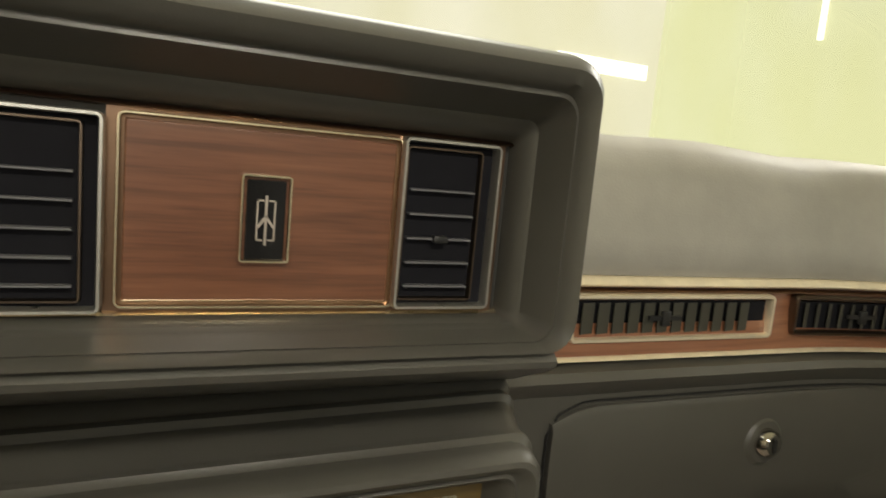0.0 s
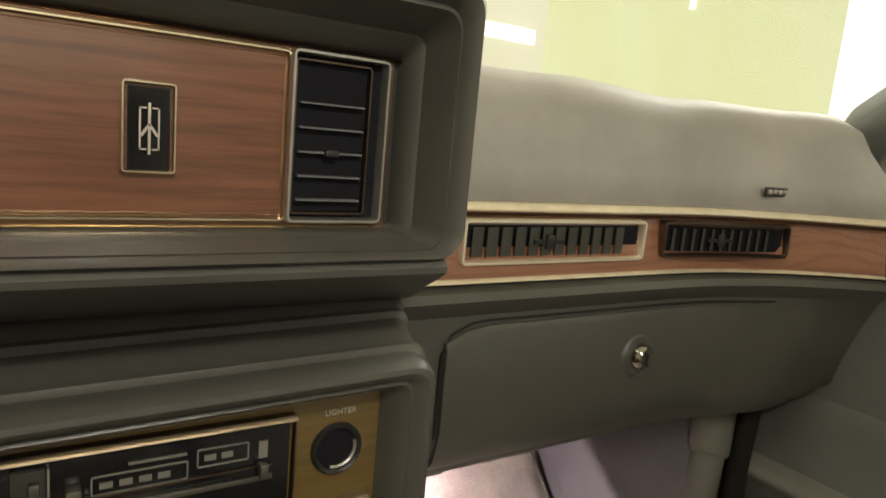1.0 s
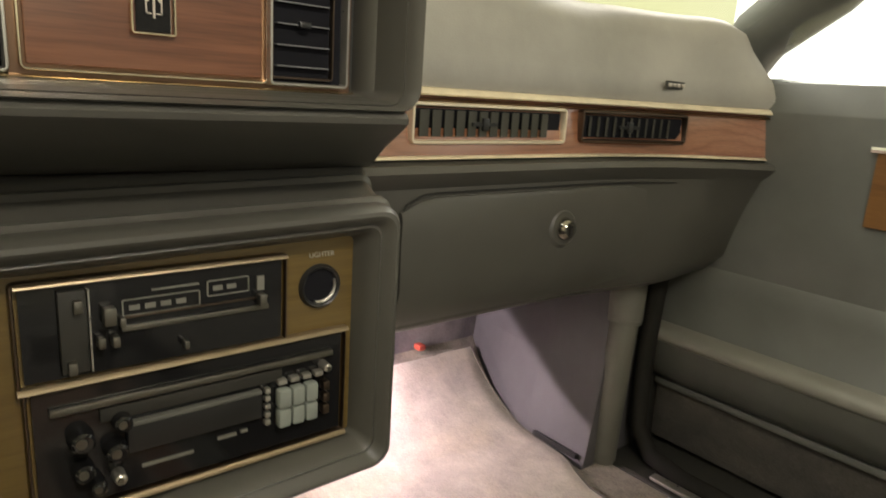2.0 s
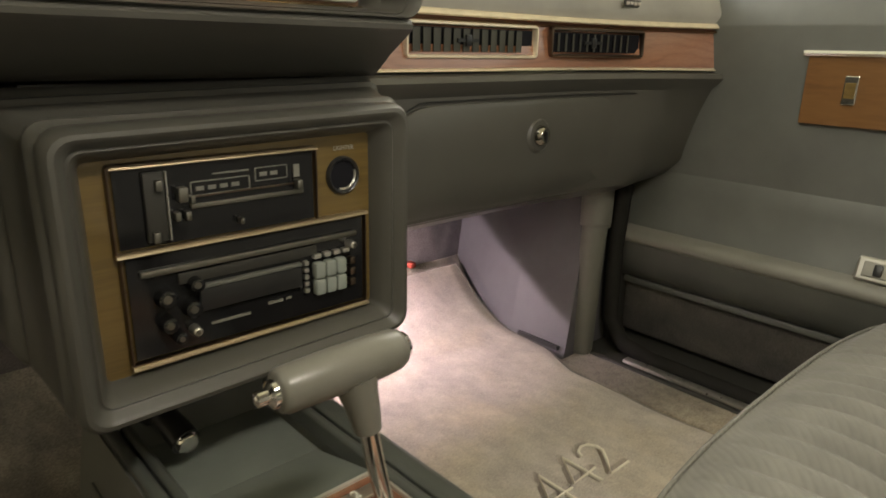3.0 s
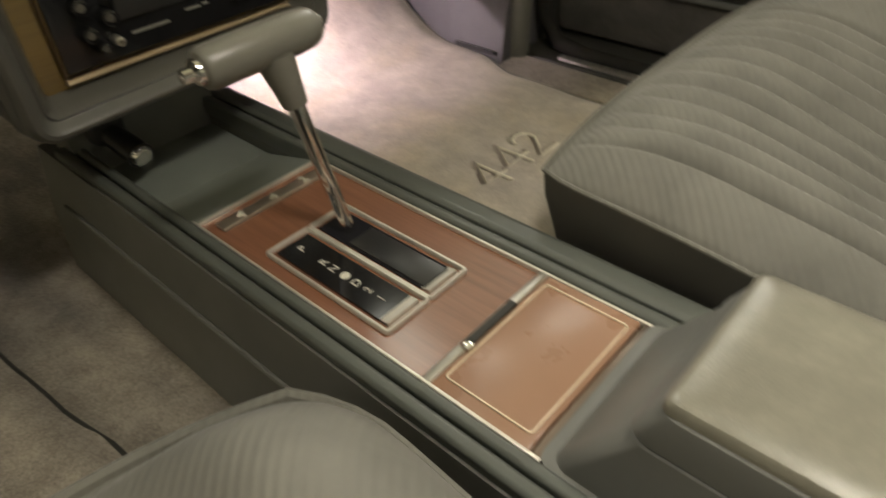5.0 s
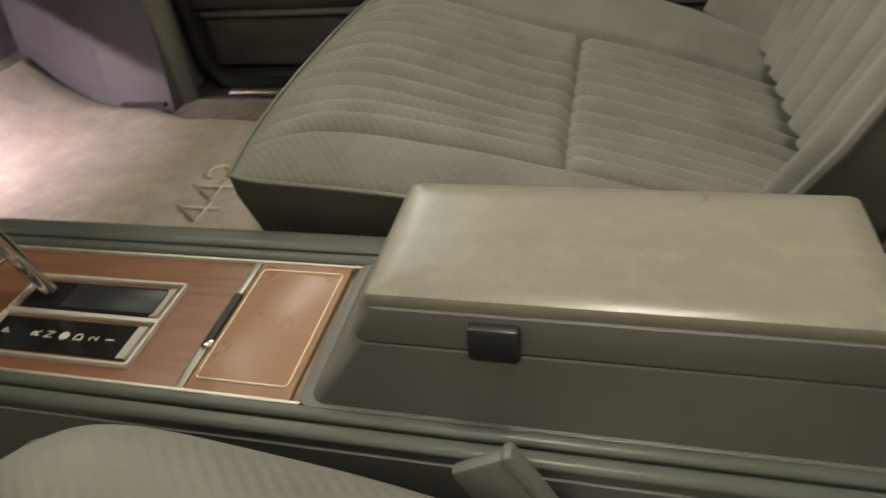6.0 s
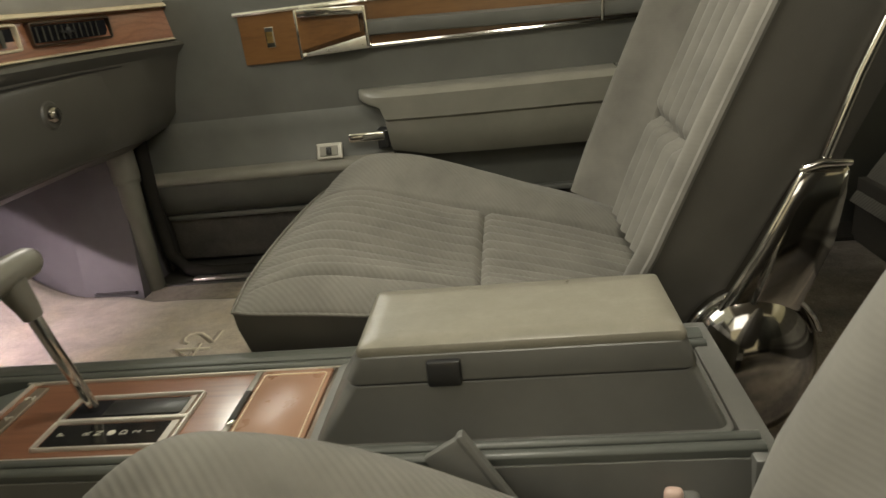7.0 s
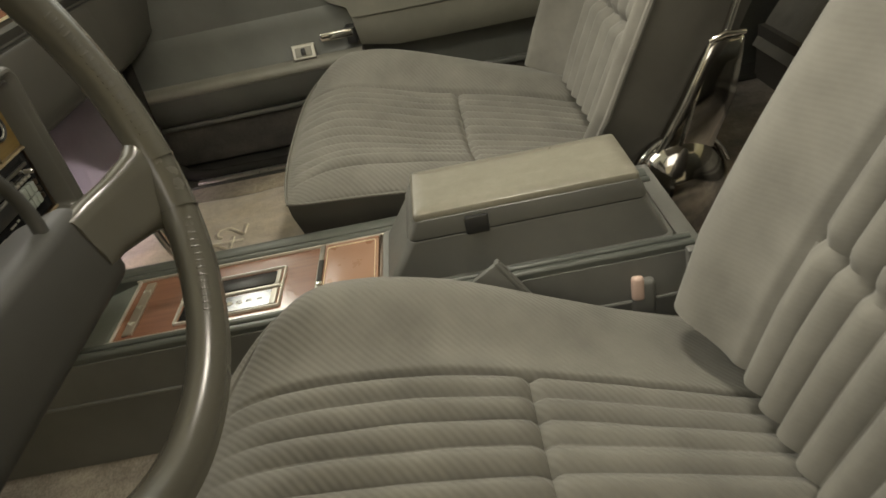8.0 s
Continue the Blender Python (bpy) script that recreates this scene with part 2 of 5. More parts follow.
PIPE = vinyl("post_vinyl", (0.150, 0.147, 0.126), 0.5, 800, 0.3)
SLAT = plain("vent_slat", (0.17, 0.17, 0.18), 0.35)
PALE = plain("pale_print", (0.62, 0.60, 0.52), 0.5)
DIMPALE = plain("worn_print", (0.36, 0.34, 0.28), 0.5)
PRINT = plain("dim_print", (0.19, 0.185, 0.16), 0.5)
KEYCLEAR = plain("clear_keys", (0.27, 0.295, 0.27), 0.12)
WALLM = plain("showroom_paint", (0.80, 0.75, 0.58), 0.85)
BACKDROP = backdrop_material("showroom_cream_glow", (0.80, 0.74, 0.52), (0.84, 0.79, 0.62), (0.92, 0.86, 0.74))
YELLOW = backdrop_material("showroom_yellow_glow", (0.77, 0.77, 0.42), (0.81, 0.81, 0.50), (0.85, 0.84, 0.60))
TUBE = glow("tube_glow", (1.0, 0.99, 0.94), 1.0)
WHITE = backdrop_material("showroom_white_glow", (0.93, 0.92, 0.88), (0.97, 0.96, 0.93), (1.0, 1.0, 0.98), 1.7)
FLOORM = plain("showroom_floor", (0.42, 0.39, 0.34), 0.4)
HEADL = plain("headliner", (0.42, 0.40, 0.36), 0.95)
SMOKE = metal("dark_chrome", (0.42, 0.40, 0.37), 0.10)


def glass_material():
    m = bpy.data.materials.new("clear_glass")
    m.use_nodes = True
    t = m.node_tree
    t.nodes.clear()
    out, mix = t.nodes.new("ShaderNodeOutputMaterial"), t.nodes.new("ShaderNodeMixShader")
    tr, gl = t.nodes.new("ShaderNodeBsdfTransparent"), t.nodes.new("ShaderNodeBsdfGlossy")
    mix.inputs[0].default_value = 0.05
    tr.inputs["Color"].default_value = (0.93, 0.95, 0.93, 1)
    gl.inputs["Roughness"].default_value = 0.02
    link(t, tr.outputs[0], mix.inputs[1])
    link(t, gl.outputs[0], mix.inputs[2])
    link(t, mix.outputs[0], out.inputs[0])
    return m


GLASS = glass_material()


# ---- mesh helpers ----
def part(name, bm, material, parent=None, label="", smooth=True):
    bmesh.ops.remove_doubles(bm, verts=bm.verts, dist=1e-6)
    bmesh.ops.recalc_face_normals(bm, faces=bm.faces)
    me = bpy.data.meshes.new(name)
    bm.to_mesh(me)
    bm.free()
    for p in me.polygons:
        p.use_smooth = smooth
    if smooth:
        me.set_sharp_from_angle(angle=radians(38))
    me.materials.append(material)
    ob = new(name, me)
    if parent is not None:
        ob.parent = parent
        ob.matrix_parent_inverse = parent.matrix_basis.inverted() if parent.parent is None else Matrix()
    if label:
        ob["label"] = label
    return ob


def thing(name, label, category, at=(0, 0, 0), kind="", group=""):
    ob = new(name)
    ob.empty_display_size = 0.02
    ob.matrix_basis = pose(*at)
    return tagged(ob, label, category, group, kind)


def box(bm, x0, x1, y0, y1, z0, z1, bevel=0.0, seg=2, m=None):
    r = bmesh.ops.create_cube(bm, size=1.0)
    vs = r["verts"]
    bmesh.ops.scale(bm, vec=(x1 - x0, y1 - y0, z1 - z0), verts=vs)
    bmesh.ops.translate(bm, vec=((x0 + x1) / 2, (y0 + y1) / 2, (z0 + z1) / 2), verts=vs)
    if bevel > 0:
        es = list({e for v in vs for e in v.link_edges})
        r2 = bmesh.ops.bevel(bm, geom=es, offset=bevel, segments=seg, profile=0.5, affect="EDGES")
        vs = list({v for f in r2["faces"] for v in f.verts} | {v for v in vs if v.is_valid})
    if m is not None:
        bmesh.ops.transform(bm, matrix=m, verts=[v for v in vs if v.is_valid])
    return vs


def boxed(*a, **k):
    bm = bmesh.new()
    box(bm, *a, **k)
    return bm


def rings(sections, closed_ring=True, cap=True, loop=False):
    """A skin over rows of points, each row a ring."""
    bm = bmesh.new()
    rows = [[bm.verts.new(p) for p in s] for s in sections]
    n = len(rows[0])
    pairs = list(zip(rows, rows[1:])) + ([(rows[-1], rows[0])] if loop else [])
    for a, b in pairs:
        for i in range(n if closed_ring else n - 1):
            j = (i + 1) % n
            bm.faces.new((a[i], a[j], b[j], b[i]))
    if cap and closed_ring and not loop:
        bm.faces.new(rows[0][::-1])
        bm.faces.new(rows[-1])
    return bm


def prism(points, axis, a, b, bevel=0.0, seg=2):
    """A polygon pulled along an axis. Points are the other two coordinates in order x, y, z."""
    bm = bmesh.new()

    def put(p, v):
        return {"x": (v, p[0], p[1]), "y": (p[0], v, p[1]), "z": (p[0], p[1], v)}[axis]

    lo, hi = [bm.verts.new(put(p, a)) for p in points], [bm.verts.new(put(p, b)) for p in points]
    n = len(points)
    bm.faces.new(lo[::-1])
    bm.faces.new(hi)
    for i in range(n):
        j = (i + 1) % n
        bm.faces.new((lo[i], lo[j], hi[j], hi[i]))
    bmesh.ops.recalc_face_normals(bm, faces=bm.faces)
    if bevel:
        bmesh.ops.bevel(bm, geom=list(bm.edges), offset=bevel, segments=seg, profile=0.5, affect="EDGES")
    return bm


def tube(path, radius, sides=10, closed=False, flat=1.0):
    """A round bar along a path of points; radius may be a list."""
    pts = [Vector(p) for p in path]
    n = len(pts)
    rads = radius if isinstance(radius, (list, tuple)) else [radius] * n
    secs, up = [], None
    for i, p in enumerate(pts):
        d = (pts[(i + 1) % n] - pts[i - 1]) if closed else (pts[min(i + 1, n - 1)] - pts[max(i - 1, 0)])
        d.normalize()
        if up is None:
            up = Vector((0, 0, 1)) if abs(d.z) < 0.9 else Vector((0, 1, 0))
        side = d.cross(up).normalized()
        up = side.cross(d).normalized()
        secs.append([p + rads[i] * (math.cos(a) * side + flat * math.sin(a) * up) for a in (2 * math.pi * k / sides for k in range(sides))])
    return rings(secs, cap=not closed, loop=closed)


def disc(centre, normal, radius, depth, sides=20, taper=1.0, bevel=0.0):
    """A short round bar from centre along normal."""
    c, d = Vector(centre), Vector(normal).normalized()
    up = Vector((0, 0, 1)) if abs(d.z) < 0.9 else Vector((0, 1, 0))
    s = d.cross(up).normalized()
    u = s.cross(d)
    steps = [(0, 1.0), (depth - bevel, taper), (depth, taper - bevel / radius)] if bevel else [(0, 1.0), (depth, taper)]
    return rings([[c + d * h + radius * k * (math.cos(a) * s + math.sin(a) * u) for a in (2 * math.pi * i / sides for i in range(sides))] for h, k in steps])


def ring_rect(x0, x1, z0, z1, r, n=5):
    """Points of a rounded rectangle, anticlockwise from lower left."""
    out = []
    for cx, cz, a0 in ((x0 + r, z0 + r, 180), (x1 - r, z0 + r, 270), (x1 - r, z1 - r, 0), (x0 + r, z1 - r, 90)):
        for k in range(n + 1):
            a = radians(a0 + 90 * k / n)
            out.append((cx + r * math.cos(a), cz + r * math.sin(a)))
    return out


def frame_rect(x0, x1, z0, z1, y, w, d, r=0.002, facing="y"):
    """A moulding of width w round an opening, standing d proud of the plane towards the viewer."""
    secs = []
    for o, h in ((0, 0), (0, -d * 0.7), (-w * 0.25, -d), (-w * 0.75, -d), (-w, -d * 0.7), (-w, 0)):
        pts = ring_rect(x0 + o, x1 - o, z0 + o, z1 - o, max(r - o, 0.0006), 3)
        secs.append([(px, y + h, pz) if facing == "y" else ((y + h, px, pz) if facing == "x" else (px, pz, y - h)) for px, pz in pts])
    return rings(secs, cap=False, loop=True)


def letters(text, size, depth, m, cord=0.0):
    """Raised writing as mesh."""
    cu = bpy.data.curves.new("writing", "FONT")
    cu.body, cu.size, cu.extrude, cu.align_x, cu.align_y = text, size, depth, "CENTER", "CENTER"
    cu.resolution_u = 3
    if cord:
        cu.fill_mode, cu.extrude, cu.bevel_depth, cu.bevel_resolution = "NONE", 0.0, cord, 1
    ob = bpy.data.objects.new("writing", cu)
    scene.collection.objects.link(ob)
    dg = bpy.context.evaluated_depsgraph_get()
    me = bpy.data.meshes.new_from_object(ob.evaluated_get(dg))
    bm = bmesh.new()
    bm.from_mesh(me)
    bpy.data.objects.remove(ob)
    bpy.data.meshes.remove(me)
    bpy.data.curves.remove(cu)
    bmesh.ops.transform(bm, matrix=m, verts=bm.verts)
    return bm


def lerp(a, b, k):
    return a + (b - a) * k


def ease(k):
    k = min(max(k, 0.0), 1.0)
    return k * k * (3 - 2 * k)

# ---- the showroom round the car ----
def setting(name, bm, material, label, category="structure", smooth=False):
    return tagged(part(name, bm, material, None, "", smooth), label, category, "", "structure")


FLOOR_Z, GROUND_Z = 0.13, -0.15
setting("ground", boxed(-6, 8, -8, 8, GROUND_Z - 0.2, GROUND_Z), FLOORM, "pale polished showroom floor under the car", "floor")
# Most walls and the front ceiling emit light themselves to read as over-bright.
setting("wall_north", boxed(-6, 8, 7.0, 7.2, GROUND_Z, 3.6), BACKDROP, "self-lit cream yellow showroom wall ahead of the car", "wall")
setting("wall_panel", boxed(5.75, 6.98, 6.90, 6.99, GROUND_Z, 3.58), YELLOW, "self-lit pale yellow painted stretch of the showroom wall", "wall")
for place, label in (((4.25, 5.55, 6.93, 6.98, 1.90, 2.08), "long white glowing window strip on the showroom wall"), ((6.92, 6.97, 5.70, 5.76, 2.45, 3.15), "upright white glowing tube lamp on the showroom wall")):
    tagged(part("wall_lamp", boxed(*place, 0.01), TUBE, None, "", False), label, "lamp")
# Out of view; its glow is added fill through the rear window.
setting("wall_south", boxed(-6, 8, -8.0, -7.8, GROUND_Z, 3.6), BACKDROP, "unseen self-lit cream showroom wall behind the car", "wall")
setting("wall_east", boxed(7.0, 7.2, -7.8, 3.9, GROUND_Z, 3.6), WHITE, "self-lit white showroom wall beside the car", "wall")
setting("wall_east_panel", boxed(7.0, 7.2, 3.9, 7.0, GROUND_Z, 3.6), YELLOW, "self-lit pale yellow painted end of the showroom wall", "wall")
setting("wall_west", boxed(-6.0, -5.8, -7.8, 7.0, GROUND_Z, 3.6), WALLM, "cream showroom wall beyond the open driver door", "wall")
setting("ceiling", boxed(-6, 8, -8, 1.0, 3.6, 3.8), WALLM, "cream showroom ceiling above the car", "ceiling")
setting("ceiling_front", boxed(-6, 8, 1.0, 8, 3.6, 3.8), BACKDROP, "self-lit cream showroom ceiling ahead of the car", "ceiling")

# ---- car shell ----
CX = 0.137


def toe(y):
    """Height of the floor, which curves up to the firewall."""
    return FLOOR_Z + 2.2 * max(0.0, y - 0.70) ** 2


setting("floor", prism([(-1.35, FLOOR_Z)] + [(0.70 + 0.025 * k, toe(0.70 + 0.025 * k)) for k in range(10)] + [(0.925, GROUND_Z), (-1.35, GROUND_Z)], "x", -0.62, 0.86), FLOORC,
        "worn grey beige cut-pile carpet on the car floor", "carpet")
setting("firewall", boxed(-0.62, 0.90, 0.905, 0.985, GROUND_Z, 0.735), FIRE, "mauve grey carpeted firewall under the dashboard", "firewall")
setting("roof", prism([(0.05, 1.075), (0.10, 1.10), (-0.2, 1.14), (-0.8, 1.14), (-1.1, 1.08), (-1.1, 1.05), (-0.8, 1.11), (-0.2, 1.11)], "x", -0.44, 0.72), HEADL, "grey cloth headliner under the car roof", "roof")
setting("wall_rear", prism([(-1.35, GROUND_Z), (-1.30, GROUND_Z), (-1.30, 0.74), (-1.35, 0.76)], "x", -0.62, 0.90), TRIM, "grey rear bulkhead behind the back seat", "bulkhead")
back_pane = setting("window_rear", prism([(-1.335, 0.757), (-1.325, 0.752), (-1.095, 1.05), (-1.10, 1.06)], "x", -0.50, 0.78), GLASS, "clear rear window behind the back seat", "window")
back_pane.visible_shadow = False
setting("door_left", boxed(-0.03, 0.03, -1.22, 0.0, GROUND_Z + 0.2, 0.655, 0.01, m=pose(-0.665, 0.60, 0, 0, 0, -66)), DOORV, "plain grey driver door swung wide open", "door")
for name, x0 in (("sill_right", 0.76), ("sill_left", -0.62)):
    setting(name, boxed(x0, x0 + 0.13, -1.35, 0.66, GROUND_Z, 0.138 if x0 > 0 else 0.17, 0.006), DARK, "dark door sill step along the car floor", "sill")
setting("sill_carpet", boxed(0.690, 0.7605, -0.40, 0.604, FLOOR_Z - 0.02, 0.1350, 0.002), SILLC, "coarse warm brown carpet strip beside the door sill", "carpet")
setting("sill_lip", boxed(0.8835, 0.905, -1.35, 0.60, GROUND_Z, 0.165), DARK, "dark raised outer lip of the door sill", "sill")
# pillar posts
for s, px in ((1, 0.90), (-1, 2 * CX - 0.90)):
    top = CX + s * (0.58)
    bar = [(px + s * 0.040, 0.63, 0.60), (px + s * 0.048, 0.610, 0.674), (px + s * 0.034, 0.562, 0.741), (px + s * 0.006, 0.476, 0.794), (lerp(px, top, 0.55), 0.26, 0.955), (top, 0.09, 1.09)]
    setting("pillar_front_right" if s > 0 else "pillar_front_left", tube(bar, [0.034, 0.037, 0.040, 0.042, 0.041, 0.041], 18, flat=1.0), DOORV, "grey vinyl windscreen pillar", "pillar", True)
    setting("pillar_rear_right" if s > 0 else "pillar_rear_left", prism([(-0.62, 0.1), (-0.50, 0.1), (-0.52, 0.65), (-0.60, 1.10), (-0.72, 1.10)], "x", min(CX + s * 0.70, CX + s * 0.74), max(CX + s * 0.70, CX + s * 0.74)), DOORV, "grey vinyl side pillar behind the seat", "pillar")
    setting("quarter_right" if s > 0 else "quarter_left", boxed(min(CX + s * 0.69, CX + s * 0.75), max(CX + s * 0.69, CX + s * 0.75), -1.35, -0.60, GROUND_Z, 1.10), DOORV, "grey rear side trim panel", "panel")


def glass_row(y, z, half, bow):
    us = [-1 + 2 * k / 16 for k in range(17)]
    front = [(CX + u * half, y + bow * (1 - u * u), z + 0.25 * bow * (1 - u * u)) for u in us]
    return front + [(px, py + 0.004, pz + 0.004) for px, py, pz in reversed(front)]


pane = setting("windscreen", rings([glass_row(*r) for r in ((0.96, 0.60, 0.768, 0.02), (0.66, 0.685, 0.765, 0.20), (0.458, 0.80, 0.740, 0.24), (0.26, 0.962, 0.655, 0.14), (0.095, 1.086, 0.585, 0.05))]), GLASS, "clear raked windscreen glass", "window", True)
pane.visible_shadow = False

# kick panel beside the footwell, with its air slot
kick = thing("kick_panel", "mauve grey moulded kick panel beside the footwell", "panel", (0.78, 0.75, FLOOR_Z), "structure")
kick_body = part("panel", rings([[(0.716, 0.606, 0.13), (0.715, 0.72, 0.13), (0.75, 0.90, 0.13), (0.86, 0.90, 0.13), (0.86, 0.606, 0.13)],
                     [(0.745, 0.612, 0.26), (0.748, 0.73, 0.26), (0.77, 0.904, 0.26), (0.87, 0.904, 0.26), (0.87, 0.612, 0.26)],
                     [(0.785, 0.630, 0.44), (0.79, 0.74, 0.44), (0.80, 0.904, 0.44), (0.88, 0.904, 0.44), (0.88, 0.630, 0.44)]]), KICK, kick, smooth=False)
part("air_slot", boxed(-0.004, 0.004, -0.042, 0.040, -0.0032, 0.0032, m=pose(0.7160, 0.660, 0.146, 0, 12, 0)), BLACK, kick, "narrow black air slot")
post = thing("hinge_post", "tall grey hinge pillar trim between door and footwell", "pillar", (0.79, 0.6, FLOOR_Z), "structure")
part("post_body", boxed(0.825, 0.935, 0.60, 0.70, GROUND_Z, 0.66), DARK, post, "dark pillar body")
part("cover", tube([(0.760, 0.606, 0.115), (0.763, 0.606, 0.20), (0.770, 0.608, 0.30), (0.779, 0.612, 0.342), (0.780, 0.612, 0.346), (0.790, 0.620, 0.46)], [0.019, 0.019, 0.020, 0.0205, 0.0245, 0.026], 16), PIPE, post)
part("collar", tube([(0.7785, 0.6115, 0.339), (0.7795, 0.612, 0.344)], [0.0228, 0.0250], 16), PIPE, post)
part("door_seal", tube([(0.80, -0.50, 0.140), (0.80, 0.20, 0.140), (0.80, 0.50, 0.142), (0.802, 0.555, 0.152), (0.806, 0.585, 0.185), (0.812, 0.592, 0.30), (0.825, 0.592, 0.46), (0.85, 0.58, 0.62)], 0.013, 10), SEAL, post, "black rubber door seal")
scuff = thing("scuff_plate", "short bright metal sill scuff plate", "trim", (0.775, 0.53, FLOOR_Z), "structure")
part("plate", boxed(0.766, 0.782, -0.40, 0.532, 0.138, 0.1445, 0.003), SATIN, scuff)

# ---- floor mats ----
FOUR = ((0.026, 0.000), (0.026, 0.056), (0.0, 0.019), (0.039, 0.019))
TWO = tuple((0.017 + 0.0155 * math.cos(radians(a)), 0.040 + 0.0155 * math.sin(radians(a))) for a in (170, 130, 90, 50, 10, -25)) + ((0.018, 0.019), (0.001, 0.002), (0.037, 0.002))
STROKES = [[Vector((0.408 + x, 0.375 + y)) for x, y in FOUR], [Vector((0.455 + x, 0.378 + y)) for x, y in FOUR], [Vector((0.498 + x, 0.377 + y)) for x, y in TWO]]


def stroke_gap(x, y):
    """Distance from the nearest stroke of the numerals."""
    p, best = Vector((x, y)), 1.0
    for line in STROKES:
        for a, b in zip(line, line[1:]):
            d = b - a
            k = min(max((p - a).dot(d) / d.length_squared, 0.0), 1.0)
            best = min(best, (p - a - d * k).length)
    return best


def carved(x, y):
    """Depth of the sheared numerals at a place on the mat."""
    if not (0.39 < x < 0.56 and 0.36 < y < 0.45):
        return 0.0
    return 0.0115 * (1 - ease((stroke_gap(x, y) - 0.0017) / 0.0022))


def spread(lo, hi, n, dense=()):
    """Grid lines from lo to hi, closer together in a stretch."""
    at = {lerp(lo, hi, k / n) for k in range(n + 1)}
    if dense:
        at |= {lerp(dense[0], dense[1], k / dense[2]) for k in range(dense[2] + 1)}
    return sorted(at)


def mat(name, x0, x1, y0, y1, label, pile, bind, side, cord, numerals):
    ob = thing(name, label, "floor mat", ((x0 + x1) / 2, (y0 + y1) / 2, FLOOR_Z))

    def surf(x, y, lift, cut=numerals):
        u, v = (x - x0) / (x1 - x0), (y - y0) / (y1 - y0)
        x = lerp(x0, side(y), u)
        z = toe(y) + 0.0085 + 0.003 * noise.noise((x * 7 + 2.4, y * 7, 0.3)) + 0.0022 * noise.noise((x * 31, y * 23, 1.7))
        e = min(u, 1 - u, v, 1 - v)
        return (x, y, z + lift * min(1, 0.35 + e * 14) - (carved(x, y) if cut else 0.0))

    gx = spread(x0, x1, 40, (lerp(x0, x1, 0.29), lerp(x0, x1, 0.74), 170) if numerals else ())
    gy = spread(y0, y1, 48, (0.362, 0.448, 90) if numerals else ())
    part("carpet", rings([[surf(x, y, 0.010) for x in gx] for y in gy], closed_ring=False), pile, ob)
    ex, ey = spread(x0, x1, 20), spread(y0, y1, 24)
    edge = [surf(x, y0, 0.004) for x in ex] + [surf(x1, y, 0.004) for y in ey] + [surf(x, y1, 0.004) for x in reversed(ex)] + [surf(x0, y, 0.004) for y in reversed(ey)]
    part("binding", tube(edge, cord, 6, closed=True), bind, ob, "stitched carpet binding")
    # Pale cords beside the grooves carry the light on their lower edges as colour.
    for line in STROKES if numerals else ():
        part("numeral", tube([surf(x0 + (p.x + 0.0016 - x0) * (x1 - x0) / (side(p.y) - x0), p.y - 0.0040, 0.0092, False) for p in line], 0.0022, 8), LIT_EDGE, ob, "pale cord painted as the lit edge of a numeral")
    return ob


def kick_line(y):
    return lerp(0.672, 0.711, ease((y - 0.55) / 0.10)) + 0.17 * max(0.0, y - 0.70)


def driver_line(y):
    """The driver mat's wavy inner edge."""
    return min(-0.02, -0.094 + 0.030 * (max(0.0, 0.74 - y) / 0.30) ** 1.2 + 0.006 * noise.noise((y * 14, 3, 1)))


mat("floor_mat", 0.27, 0.708, 0.10, 0.885, "thick beige carpet floor mat with numerals sheared into it", MATC, FLOORC, kick_line, 0.003, True)
mat("floor_mat", -0.50, -0.082, 0.12, 0.86, "worn beige carpet floor mat under the steering wheel", FLOORC, DARK, driver_line, 0.0028, False)

# ---- dashboard ----
dash = thing("dashboard", "grey vinyl dashboard with wood-grain panels and bright trim", "dashboard", (CX, 0.7, 0.4))


def dy(x):
    """How far the dash face comes back towards the seat near the door."""
    k = max(0.0, (x - 0.60) / 0.27)
    return -0.075 * k * k


def loft_x(profile, xs, extra=lambda x, p: p):
    return rings([[(x, *(lambda q: (q[0] + dy(x), q[1]))(extra(x, p))) for p in profile] for x in xs])


XS = [0.27 + 0.61 * i / 30 for i in range(31)]
XW = [0.309 + 0.571 * i / 30 for i in range(31)]
part("passenger_pad", loft_x([(0.98, 0.70), (0.98, 0.722), (0.80, 0.740), (0.66, 0.751), (0.622, 0.749), (0.602, 0.738), (0.590, 0.718), (0.578, 0.672), (0.575, 0.652), (0.579, 0.6425), (0.590, 0.638), (0.62, 0.632), (0.70, 0.64)], XS,
     lambda x, p: (p[0] + (0.006 * noise.noise((x * 5, 1, 1)) if p[1] > 0.71 else 0) + (0.030 * max(0.0, (x - 0.82) / 0.06) ** 2 * ease((p[1] - 0.64) / 0.08) if p[0] < 0.7 else 0), p[1] - (0.010 * max(0.0, (x - 0.80) / 0.08) ** 2 if p[1] > 0.70 else 0) + (0.0055 * noise.noise((x * 9, 2, 0)) if p[1] > 0.71 else 0))), PAD, dash, "padded matt grey crash pad")
part("wood_strip", loft_x([(0.5722, 0.582), (0.5766, 0.610), (0.5810, 0.636), (0.60, 0.636), (0.60, 0.582)], XW), WOOD, dash, "red-brown wood-grain strip")


def moulding(z, y, h, d, x0, x1, n=30):
    xs = [lerp(x0, x1, i / n) for i in range(n + 1)]
    return rings([[(x, y + dy(x) + q, z + w) for q, w in ((0, -h), (-d * 0.8, -h), (-d, -h * 0.6), (-d * 0.92, -h * 0.2), (-d * 0.5, h * 0.8), (-d * 0.35, h), (0, h))] for x in xs])


